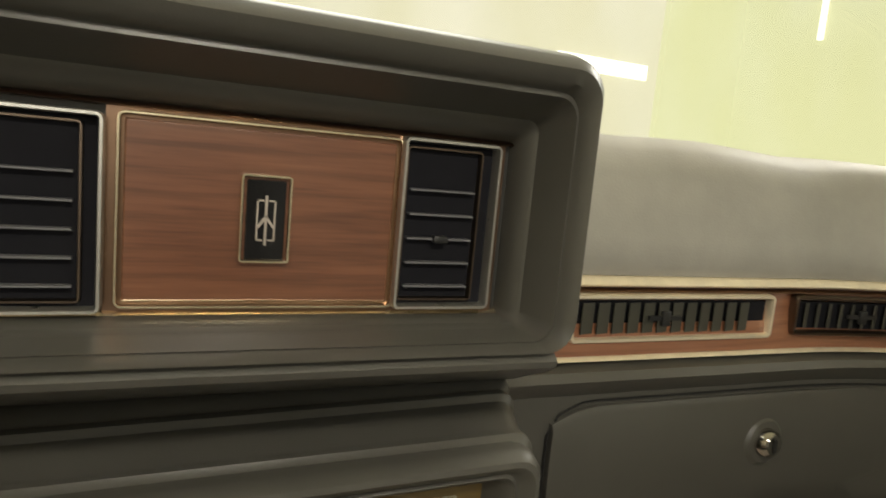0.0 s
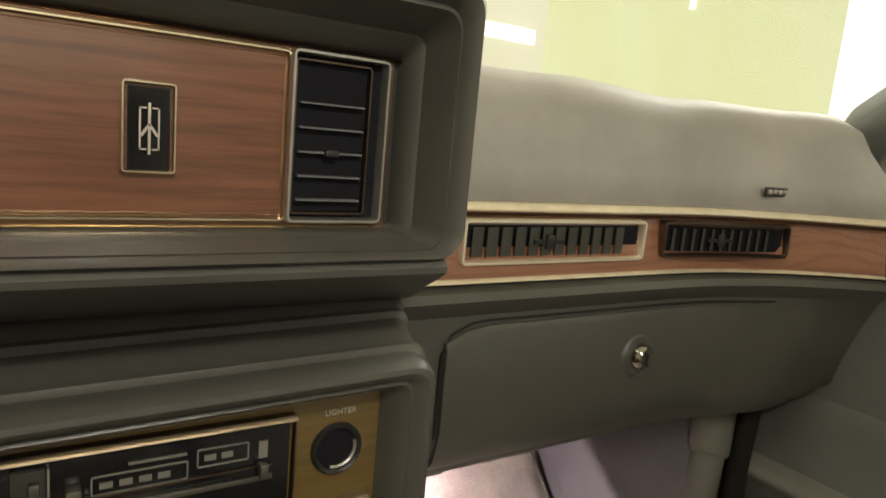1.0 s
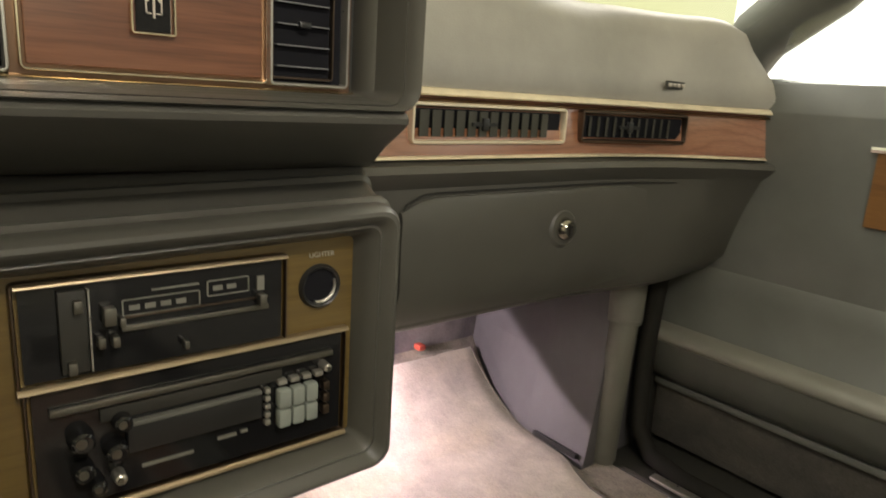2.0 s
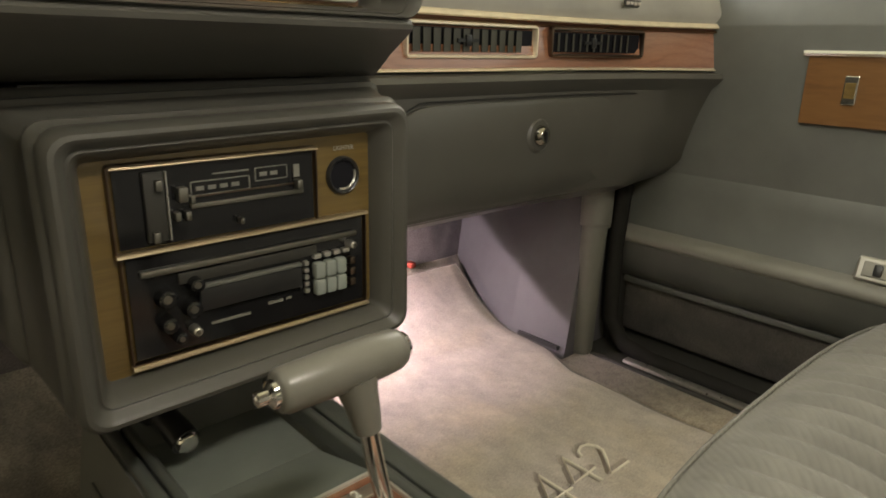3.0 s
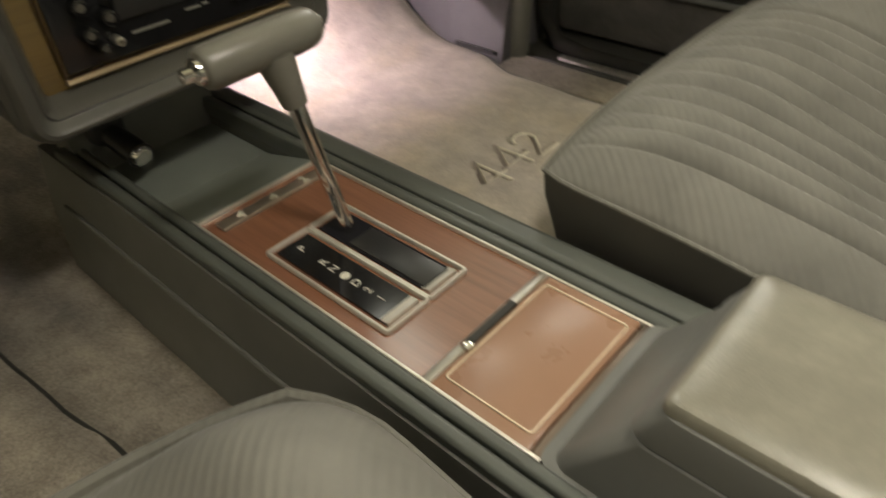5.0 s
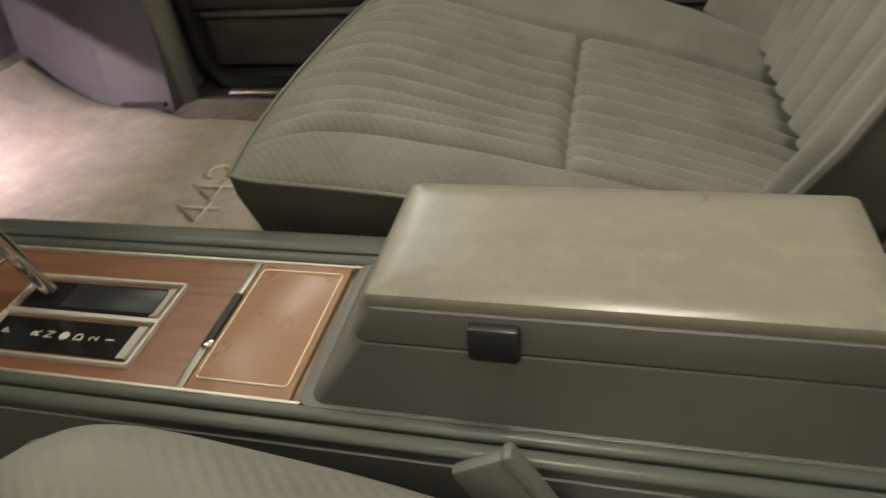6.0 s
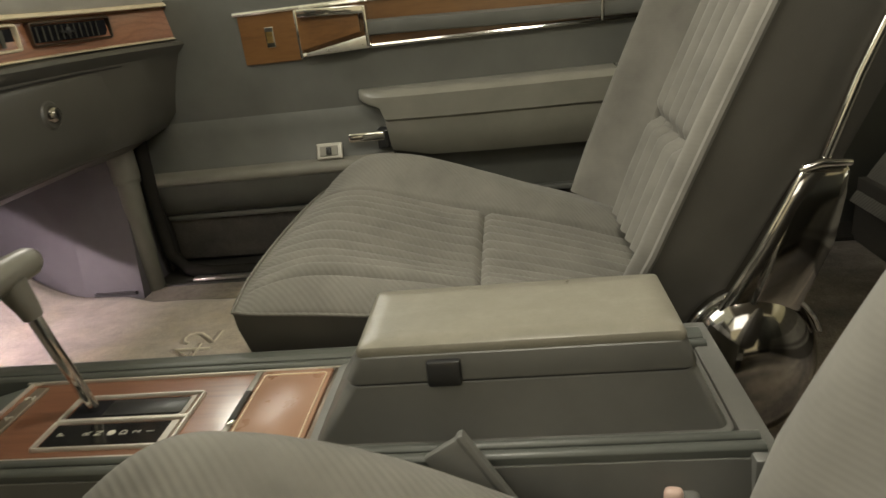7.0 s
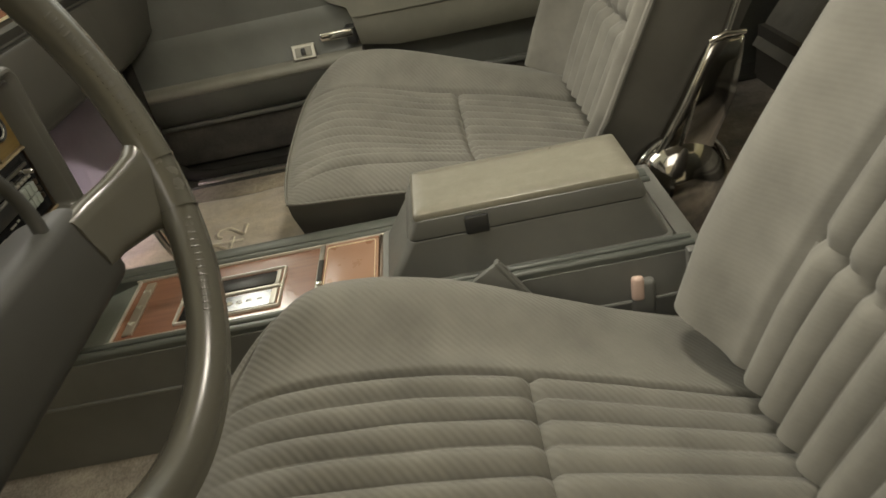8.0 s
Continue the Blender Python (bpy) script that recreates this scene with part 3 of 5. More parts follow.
part("trim_rail", moulding(0.6385, 0.580, 0.0036, 0.008, 0.309, 0.872), PALEBRASS, dash, "polished brass-toned rail")
part("trim_rail", moulding(0.6315, 0.580, 0.0016, 0.006, 0.309, 0.868), BRONZE, dash, "thin bronze rail")
part("trim_rail", moulding(0.5805, 0.579, 0.0026, 0.010, 0.309, 0.872), PALEBRASS, dash, "polished brass-toned rail")
part("fuse_plug", boxed(0.632, 0.646, 0.885, 0.903, 0.226, 0.236, 0.003), plain("red_plastic", (0.36, 0.06, 0.04), 0.5), dash, "small red wiring plug")
# Out of view; set so its edge casts the shadow line on the kick panel.
part("lamp_hood", prism([(0.894, 0.3185), (0.894, 0.3155), (0.800, 0.2690), (0.798, 0.2715)], "x", 0.30, 0.52), DARK, dash, "unseen hood that cuts off the footwell lamp light", False)
end = [(0.872, 0.578 + dy(0.872) - 0.006, 0.5805), (0.875, 0.576 + dy(0.875) - 0.006, 0.61), (0.872, 0.576 + dy(0.872) - 0.006, 0.6385)]
part("trim_rail", tube(end, 0.0028, 8), GOLD, dash, "polished brass-toned end rail")


def face_vent(name, x0, x1, z0, z1, y, bars, trim_mat, label, tilt, wide, turn):
    """A long vent in the strip: a dark box, upright vanes, a cross bar with its thumb wheel, and a bright frame."""
    m = Matrix.Translation(((x0 + x1) / 2, y, 0)) @ Matrix.Rotation(tilt, 4, "Z") @ Matrix.Translation((-(x0 + x1) / 2, -y, 0))
    v = part(name, boxed(x0 - 0.001, x1 + 0.001, y - 0.002, y + 0.003, z0 - 0.001, z1 + 0.001, m=m), VOID, dash, label, False)
    bm = frame_rect(x0 - 0.003, x1 + 0.003, z0 - 0.003, z1 + 0.003, y, 0.0040, 0.008, 0.0010)
    bmesh.ops.transform(bm, matrix=m, verts=bm.verts)
    part("frame", bm, trim_mat, v, "bright vent frame")
    for i in range(bars):
        x = lerp(x0, x1 - 0.02, (i + 0.6) / bars)
        part("vane", boxed(-wide, wide, -0.0004, 0.0004, z0, z1, m=m @ Matrix.Translation((x, y - 0.005, 0)) @ Matrix.Rotation(radians(turn), 4, "Z")), VANE, v)
    zc, xc = (z0 + z1) / 2, lerp(x0, x1, 0.42)
    part("cross_bar", boxed(xc - 0.016, xc + 0.016, y - 0.008, y - 0.0062, zc - 0.0018, zc + 0.0018, m=m), BLACK, v)
    part("thumb_wheel", boxed(xc - 0.004, xc + 0.004, y - 0.0095, y - 0.0062, zc - 0.006, zc + 0.006, 0.001, m=m), BLACK, v)
    return v


face_vent("vent", 0.366, 0.556, 0.599, 0.6225, 0.578, 12, PALEBRASS, "long air vent with a bright brass frame and half-shut vanes", 0.0, 0.0062, 12)
face_vent("vent", 0.594, 0.752, 0.601, 0.6225, 0.5655, 11, DULL, "long black air vent with a dull frame", -0.14, 0.0030, 25)

# pad badge: unreadable script as a plain plate
part("badge", boxed(0.712, 0.762, -0.0005, 0.002, 0.658, 0.6675, 0.0010, m=Matrix.Translation((0, 0.5545, 0.0))), DARK, dash, "small dark metal script badge")
for k in range(5):
    part("badge_bar", boxed(0.7155 + 0.009 * k, 0.7225 + 0.009 * k, -0.0012, 0.0004, 0.6605 + 0.0006 * (k % 2), 0.6650, 0.0005, m=Matrix.Translation((0, 0.5545, 0.0))), BADGE, dash, "dull bar of the unreadable badge script")

# lower dash and glovebox
LOW = [(0.585, 0.578), (0.560, 0.574), (0.556, 0.568), (0.563, 0.560), (0.572, 0.552), (0.574, 0.50), (0.572, 0.447), (0.585, 0.414), (0.62, 0.395), (0.80, 0.408), (0.80, 0.578)]
part("lower_panel", loft_x(LOW, [0.02 + 0.855 * i / 40 for i in range(41)],
     lambda x, p: (p[0] + max(0, x - 0.78) * (0.55 if p[1] < 0.53 else 0.0) * (0.56 - p[1]) * 6, p[1] + (max(0, x - 0.70) * 0.05 if p[1] < 0.44 else 0))), DASH, dash, "moulded grey lower dash panel")
part("knee_panel", prism([(0.575, 0.600), (0.556, 0.578), (0.566, 0.50), (0.590, 0.425), (0.640, 0.405), (0.80, 0.42), (0.80, 0.600)], "x", -0.60, -0.022, 0.004), DASH, dash, "moulded grey panel under the instruments")
GX = [0.352 + 0.40 * i / 20 for i in range(21)]


def glove_section(x):
    k = min(1.0, (x - GX[0]) / 0.03)
    top = 0.5445 - 0.012 * (1 - ease(k))
    f = 0.0085 * ease((x - 0.64) / 0.11)
    return [(x, y + f + dy(x), z) for y, z in ((0.576, top), (0.569, top - 0.001), (0.5665, top - 0.006), (0.567, 0.50), (0.566, 0.46), (0.573, 0.431), (0.590, 0.4100), (0.61, 0.4100))]


glove = part("glovebox_door", rings([glove_section(x) for x in GX]), DASH, dash, "flat grey glovebox lid")
gap = [(GX[0] - 0.002, 0.5715, 0.452), (GX[0] - 0.002, 0.5715, 0.522), (GX[0] + 0.006, 0.571, 0.538), (GX[0] + 0.025, 0.5705, 0.5465)] + [(x, 0.5705 + dy(x), 0.5475) for x in GX[2:]]
part("gap", tube(gap, 0.0009, 6), BLACK, glove)
LOCK = (0.5695, 0.567, 0.501)
part("lock_recess", disc((LOCK[0], LOCK[1] + 0.001, LOCK[2]), (0, -1, 0.05), 0.023, 0.004, 28, 0.8), DASH, glove, "round moulded lock recess")
part("lock", disc((LOCK[0], LOCK[1] - 0.002, LOCK[2]), (0.05, -1, 0.05), 0.0130, 0.010, 28, 0.9, 0.003), SMOKE, glove, "round chrome push-button lock")
part("key_slot", boxed(LOCK[0] - 0.0012, LOCK[0] + 0.0012, LOCK[1] - 0.0135, LOCK[1] - 0.011, LOCK[2] - 0.006, LOCK[2] + 0.006), BLACK, glove)

# instrument hood: a picture-frame moulding round the recessed panel
HX0, HX1, HZ0, HZ1 = -0.56, 0.262, 0.633, 0.729


def hood_ring(d, y):
    kt, kr, kb = 0.90, 0.44, 0.20
    x1, z1, z0 = HX1 + d * kr, HZ1 + d * kt, HZ0 - d * kb
    r = 0.003 + d * 0.30
    pts = [(HX0, z0)]
    pts += [(x1 - r + r * math.sin(a), z0 + r - r * math.cos(a)) for a in (radians(90 * k / 6) for k in range(7))]
    pts += [(x1 - r + r * math.cos(a), z1 - r + r * math.sin(a)) for a in (radians(90 * k / 6) for k in range(7))]
    pts += [(HX0, z1)]
    return [(x, y, z) for x, z in pts]


HOOD = [(0.0, 0.515), (0.003, 0.505), (0.010, 0.494), (0.014, 0.4925), (0.018, 0.482), (0.026, 0.466), (0.029, 0.4665), (0.033, 0.458), (0.040, 0.4545), (0.046, 0.458), (0.050, 0.468), (0.052, 0.484), (0.053, 0.60), (0.053, 0.75)]
part("instrument_hood", rings([hood_ring(d, y) for d, y in HOOD], closed_ring=False), DASH, dash, "deep moulded grey instrument hood with rounded lip")
UNDER = [(0.511, 0.6322, 0.2675), (0.497, 0.6312, 0.2690), (0.487, 0.6300, 0.2700), (0.4805, 0.6270, 0.2705), (0.4770, 0.6225, 0.2708), (0.4745, 0.6212, 0.2710), (0.4715, 0.6226, 0.2712), (0.4680, 0.6246, 0.2714), (0.4630, 0.6248, 0.2716), (0.4585, 0.6232, 0.2718), (0.4560, 0.6200, 0.2720), (0.4570, 0.6165, 0.2724), (0.470, 0.6095, 0.2750), (0.500, 0.5970, 0.2840), (0.530, 0.5845, 0.2960), (0.548, 0.577, 0.302), (0.575, 0.5755, 0.310), (0.66, 0.5755, 0.310), (0.66, 0.625, 0.285), (0.52, 0.625, 0.272)]
part("hood_underside", rings([[(HX0, y, z) for y, z, x in UNDER], [(0.20, y, z) for y, z, x in UNDER], [(x, y, z) for y, z, x in UNDER]]), DASH, dash)
part("backing_panel", boxed(HX0, HX1 + 0.004, 0.513, 0.530, HZ0 - 0.006, HZ1 + 0.006), DARK, dash, smooth=False)
# bronze surround, wood centre plate, bright edging
PY = 0.513
part("bronze_surround", prism([(0.060, 0.6345), (0.2585, 0.6345), (0.2585, 0.7275), (0.060, 0.7275)], "y", PY - 0.003, PY), BRONZE, dash, "satin bronze panel surround", False)
part("bright_edge", moulding(0.6335, PY, 0.0012, 0.006, -0.2, 0.262, 4), GOLD, dash)
part("bright_edge", moulding(0.7285, PY, 0.0012, 0.006, -0.2, 0.262, 4), BRONZE, dash)
plate = part("wood_plate", boxed(0.0675, 0.1945, PY - 0.0055, PY - 0.003, 0.6395, 0.7225, 0.001), SHADED_WOOD, dash, "glossy red-brown wood-grain plate", False)
part("plate_frame", frame_rect(0.066, 0.196, 0.638, 0.724, PY - 0.003, 0.0018, 0.0045), GOLD, plate, "thin brass plate frame")
emblem = part("emblem", boxed(0.1205, 0.1390, PY - 0.0080, PY - 0.0055, 0.6608, 0.6992, 0.0005), GLOSS, dash, "upright black rectangular emblem", False)
part("emblem_frame", frame_rect(0.1192, 0.1403, 0.6606, 0.7004, PY - 0.0065, 0.0017, 0.0026, 0.0004), GOLD, emblem, "bright emblem frame")
bm = bmesh.new()
ex, ez = 0.1297, 0.680
for x0, x1, z0, z1 in ((-0.0045, -0.0037, -0.010, 0.010), (0.0037, 0.0045, -0.010, 0.010), (-0.0006, 0.0006, -0.012, 0.012), (-0.0045, -0.0012, 0.0092, 0.010), (0.0012, 0.0045, 0.0092, 0.010), (-0.0045, -0.0012, -0.010, -0.0092), (0.0012, 0.0045, -0.010, -0.0092)):
    box(bm, ex + x0, ex + x1, PY - 0.0093, PY - 0.0082, ez + z0, ez + z1)
for s in (-1, 1):
    box(bm, -0.0006, 0.0006, -0.0005, 0.0005, -0.0035, 0.0035, m=Matrix.Translation((ex + s * 0.0017, PY - 0.0088, ez - 0.0005)) @ Matrix.Rotation(radians(-34 * s), 4, "Y"))
part("emblem_device", bm, BADGE, emblem, "dull metal line device", False)


def square_vent(x0, x1, z0, z1, c0, c1, slats, label):
    """An air vent: outer frame, dark well, and a sunk cage with its own frame and thin slats."""
    v = part("vent", boxed(x0, x1, PY - 0.0034, PY - 0.003, z0, z1), VOID, dash, label, False)
    part("frame", frame_rect(x0, x1, z0, z1, PY - 0.003, 0.0026, 0.0085, 0.001), SATIN, v, "bright vent frame")
    part("cage", frame_rect(c0, c1, z0 + 0.0035, z1 - 0.0035, PY - 0.003, 0.0018, 0.0046, 0.0008), DULL, v, "dull sunk cage edge")
    mid = (c0 + c1) / 2
    for i in range(slats):
        z = lerp(z0, z1, 0.115 + i * 0.75 / slats)
        for xa, xb in (((c0 + 0.002, mid - 0.004), (mid + 0.004, c1 - 0.002)) if i == slats // 2 else ((c0 + 0.002, c1 - 0.002),)):
            part("slat", boxed(xa, xb, -0.002, 0.002, -0.0004, 0.0004, m=Matrix.Translation((0, PY - 0.0062, z)) @ Matrix.Rotation(radians(4), 4, "X")), SLAT, v)
        if i == slats // 2:
            part("thumb_tab", boxed(mid - 0.004, mid + 0.004, PY - 0.0105, PY - 0.0055, z - 0.002, z + 0.002, 0.0008), BLACK, v)
    return v


square_vent(0.1990, 0.2505, 0.6385, 0.7245, 0.2010, 0.2420, 5, "upright black air vent with thin slats")
square_vent(-0.075, 0.0575, 0.637, 0.7215, -0.075, 0.0500, 5, "wide black air vent with thin slats")
# gauges' dark lens, mostly hidden behind the wheel
part("gauge_lens", boxed(-0.52, -0.085, PY - 0.006, PY - 0.002, 0.637, 0.7245, 0.002), GLOSS, dash, "dark gauge lens", False)

# centre stack
stack = thing("centre_stack", "grey centre stack with wood-grain plate, heater control and tape radio", "centre stack", (0.15, 0.52, 0.36))


def housing_ring(x0, x1, z0, z1, y, r):
    return [(x, y, z + (x - 0.15) * 0.02) for x, z in ring_rect(x0, x1, z0, z1, r, 4)]


part("housing", rings([housing_ring(0.0105, 0.2885, 0.3505, 0.5535, 0.488, 0.014), housing_ring(0.008, 0.290, 0.352, 0.5565, 0.4955, 0.014), housing_ring(0.006, 0.2912, 0.354, 0.5600, 0.4985, 0.0135), housing_ring(0.0058, 0.2914, 0.3545, 0.5605, 0.5025, 0.0133), housing_ring(0.0065, 0.2908, 0.356, 0.5582, 0.5048, 0.013),
                       housing_ring(0.002, 0.293, 0.368, 0.5620, 0.520, 0.012), housing_ring(-0.0015, 0.2950, 0.377, 0.5660, 0.5320, 0.011), housing_ring(-0.003, 0.2968, 0.380, 0.5700, 0.5345, 0.010), housing_ring(-0.0035, 0.2972, 0.381, 0.5706, 0.5395, 0.010), housing_ring(-0.003, 0.2965, 0.383, 0.5685, 0.5415, 0.009),
                       housing_ring(-0.008, 0.300, 0.386, 0.5735, 0.5475, 0.008), housing_ring(-0.012, 0.304, 0.392, 0.5755, 0.560, 0.008), housing_ring(-0.02, 0.308, 0.40, 0.575, 0.60, 0.008), housing_ring(-0.02, 0.309, 0.40, 0.575, 0.80, 0.008)], cap=False), DASH, stack, "grey moulded stack housing")


def bezel_ring(d, y):
    return [(x, y, z + (x - 0.15) * 0.02) for x, z in ring_rect(0.036 - d, 0.263 + d, 0.376 - d, 0.530 + d, 0.004 + d * 0.45, 4)]


part("bezel", rings([bezel_ring(d, y) for d, y in [(0.0, 0.508), (0.004, 0.497), (0.0085, 0.4865), (0.0105, 0.4845), (0.0122, 0.4858), (0.0140, 0.4845), (0.0165, 0.4795), (0.0195, 0.4775), (0.0225, 0.4782), (0.0252, 0.4822), (0.0265, 0.489), (0.0268, 0.50)]], cap=False), DASH, stack, "raised grey bezel lip")
part("wood_plate", prism([(0.033, 0.373), (0.266, 0.373), (0.266, 0.534), (0.033, 0.530)], "y", 0.506, 0.520), OAK, stack, "mustard brown wood-grain plate", False)


def stack_unit(name, x0, x1, z0, z1, label):
    u = part(name, boxed(x0, x1, 0.503, 0.512, z0, z1), GLOSS, stack, label, False)
    part("frame", frame_rect(x0 - 0.002, x1 + 0.002, z0 - 0.002, z1 + 0.002, 0.506, 0.0022, 0.0045, 0.001), DULL, u, "thin dull brass frame")
    return u


heater = stack_unit("heater_control", 0.054, 0.206, 0.467, 0.522, "black heater control with pale markings and sliders")
for x, w, z in ((0.106, 0.044, 0.5035), (0.156, 0.026, 0.5085)):
    part("marking_box", frame_rect(x, x + w, z - 0.0045, z + 0.0045, 0.503, 0.0009, 0.0008, 0.0005), PRINT, heater)
    for k in range(int(w / 0.009)):
        part("marking", boxed(x + 0.003 + k * 0.009, x + 0.009 + k * 0.009, 0.5020, 0.503, z - 0.0016, z + 0.0014), PRINT, heater)
part("marking", boxed(0.188, 0.193, 0.5015, 0.503, 0.503, 0.513), PRINT, heater)
part("marking_line", boxed(0.122, 0.150, 0.5015, 0.503, 0.5125, 0.5135), PRINT, heater)
part("slider_track", boxed(0.104, 0.196, 0.5005, 0.503, 0.4895, 0.4930, 0.0006), SCUFF, heater, "bright slider rail")
part("slider_track", boxed(0.104, 0.196, 0.5012, 0.503, 0.4975, 0.4988, 0.0004), DULL, heater, "thin dull slider rail")
part("side_panel", boxed(0.072, 0.0865, 0.499, 0.503, 0.470, 0.519, 0.001), DARK, heater, "narrow dark side panel")
part("edge_line", boxed(0.0868, 0.0878, 0.498, 0.503, 0.470, 0.519), SATIN, heater, "thin bright line")
for x, z, r in ((0.0815, 0.510, 0.0030), (0.0975, 0.5015, 0.0042), (0.0925, 0.4865, 0.0026), (0.1000, 0.4860, 0.0026), (0.104, 0.497, 0.0022), (0.077, 0.474, 0.0030), (0.190, 0.4975, 0.0032), (0.140, 0.476, 0.0020)):
    part("slider_knob", boxed(x - r * 0.8, x + r * 0.8, 0.495, 0.503, z - r * 1.3, z + r * 1.3, 0.0010), SCUFF, heater, "small bright knob")

radio = stack_unit("tape_radio", 0.056, 0.254, 0.384, 0.460, "black cassette radio with knobs and clear keys")
part("tape_door", boxed(0.104, 0.190, 0.4985, 0.503, 0.411, 0.4285, 0.0008), BLACK, radio, "dark cassette slot door")
part("door_edge", boxed(0.104, 0.190, 0.4975, 0.503, 0.4290, 0.4320, 0.0008), SOFT, radio, "paler upper edge of the slot door")
part("top_rail", boxed(0.064, 0.246, 0.499, 0.503, 0.4455, 0.4500, 0.001), SCUFF, radio, "dull brushed upper rail")
part("dial", boxed(0.090, 0.206, 0.5005, 0.503, 0.435, 0.4435, 0.0006), DARK, radio, "dark tuning window")
for r in range(2):
    for c in range(3):
        part("key", boxed(0.2010 + c * 0.0105, 0.2108 + c * 0.0105, 0.494, 0.503, 0.4005 + r * 0.0148, 0.4147 + r * 0.0148, 0.0022), KEYCLEAR, radio, "clear pale green key")
for i in range(4):
    part("top_key", boxed(0.2015 + i * 0.0095, 0.2085 + i * 0.0095, 0.497, 0.503, 0.4325, 0.4365, 0.001), SATIN, radio)
for i in range(3):
    part("side_key", boxed(0.2365, 0.2420, 0.496, 0.503, 0.4015 + i * 0.0095, 0.4085 + i * 0.0095, 0.0012), DULL, radio)
for x, z, r in ((0.079, 0.428, 0.0075), (0.101, 0.434, 0.006), (0.079, 0.408, 0.0065), (0.097, 0.416, 0.007), (0.086, 0.396, 0.005), (0.098, 0.398, 0.004), (0.2385, 0.439, 0.0035)):
    k = part("knob", disc((x, 0.503, z), (0, -1, 0), r, 0.011, 16, 0.88, 0.0015), GLOSS if r > 0.0042 else SATIN, radio, "small black knob with bright cap")
    part("knob_cap", disc((x - r * 0.2, 0.492, z + r * 0.2), (0, -1, 0), r * 0.42, 0.0015, 14), SCUFF, k)
for x, w, z in ((0.112, 0.032, 0.3975), (0.160, 0.013, 0.4015), (0.176, 0.005, 0.4020)):
    part("marking", boxed(x, x + w, 0.5015, 0.503, z, z + 0.002), PRINT, radio)
for i in range(5):
    part("small_key", boxed(0.1925, 0.1965, 0.498, 0.503, 0.404 + i * 0.006, 0.408 + i * 0.006, 0.0008), SATIN, radio)

SX, SZ = 0.2365, 0.4985


def socket_ring(r, y):
    return [(SX + r * math.cos(a), y, SZ + r * math.sin(a)) for a in (2 * math.pi * k / 28 for k in range(28))]


hole = part("lighter_socket", rings([socket_ring(0.0165, 0.507), socket_ring(0.0160, 0.5035), socket_ring(0.0148, 0.5020), socket_ring(0.0132, 0.5030), socket_ring(0.0125, 0.5060)], cap=False), BLACK, stack, "round black cigar lighter socket")
part("socket_bottom", disc((SX, 0.5062, SZ), (0, -1, 0), 0.0126, 0.0004, 28), VOID, hole)
# Glint on the liner wall, laid in as a bright partial arc.
part("socket_glint", tube([(SX + 0.0118 * math.cos(a), 0.5045, SZ + 0.0118 * math.sin(a)) for a in (radians(-110 + 130 * k / 14) for k in range(15))], 0.0012, 6), SATIN, hole, "bright arc standing for a glint on the socket liner")
part("lettering", letters("LIGHTER", 0.0052, 0.0003, Matrix.Translation((0.238, 0.5055, 0.5215)) @ Matrix.Rotation(radians(90), 4, "X")), DIMPALE, stack, "small pale lettering")
for x0, x1, z, h in ((0.052, 0.209, 0.5242, 0.0013), (0.050, 0.258, 0.4638, 0.0016), (0.052, 0.258, 0.3795, 0.0017)):
    part("trim_rail", rings([[(x, y, z + w + (x - 0.15) * 0.004) for y, w in ((0.507, -h), (0.4990, -h), (0.4984, -h * 0.6), (0.4990, h * 0.3), (0.5004, h), (0.507, h))] for x in (lerp(x0, x1, k / 12) for k in range(13))]), OLDBRASS, stack, "bright brass rail with a sloping face", False)

# ---- centre console ----
con = thing("centre_console", "long grey centre console with wood-grain top and side rails", "console", (CX, 0.2, FLOOR_Z))
CZ = 0.274
part("side", rings([[(0.030, y, 0.12), (0.036, y, 0.20), (0.045, y, 0.255), (0.048, y, CZ - 0.002), (0.075, y, CZ - 0.004), (0.075, y, 0.12)] for y in (0.66, 0.40, 0.10, -0.262)]), SOFT, con, "grey console side with moulded line")
part("side", rings([[(0.252, y, 0.12), (0.246, y, 0.20), (0.238, y, 0.255), (0.235, y, CZ - 0.002), (0.20, y, CZ - 0.004), (0.20, y, 0.12)] for y in (0.66, 0.40, 0.10, -0.262)]), SOFT, con, "grey console side with moulded line")
part("end_wall", boxed(0.04, 0.246, -0.272, -0.250, 0.12, CZ + 0.002, 0.003), SOFT, con)
part("deck", boxed(0.07, 0.205, -0.255, 0.425, 0.20, CZ - 0.006), SOFT, con, smooth=False)
for xa, xb in ((0.050, 0.0605), (0.0625, 0.0715), (0.198, 0.208), (0.211, 0.232)):
    part("rail", prism([(xa, CZ - 0.012), (xb, CZ - 0.012), (xb, CZ + 0.0045), (lerp(xa, xb, 0.75), CZ + 0.0065), (lerp(xa, xb, 0.25), CZ + 0.0065), (xa, CZ + 0.0045)], "y", -0.262, 0.62, 0.001), RAILG, con, "raised grey-green edge rail")
for x in (0.0735, 0.1965):
    part("bright_strip", boxed(x - 0.0012, x + 0.0012, 0.084, 0.418, CZ - 0.003, CZ + 0.0035, 0.0006), PALESTEEL, con, "thin bright edging")
part("crease", tube([(0.0385, 0.62, 0.222), (0.0385, 0.02, 0.222), (0.0385, -0.25, 0.222)], 0.0022, 6), SOFT, con)
part("wood_plate", boxed(0.0735, 0.1965, 0.170, 0.412, CZ - 0.008, CZ, 0.001), WOODC, con, "red-brown wood-grain shift plate", False)
part("plate_end", boxed(0.073, 0.197, 0.411, 0.414, CZ - 0.004, CZ + 0.003, 0.0008), PALESTEEL, con, "thin bright edging")
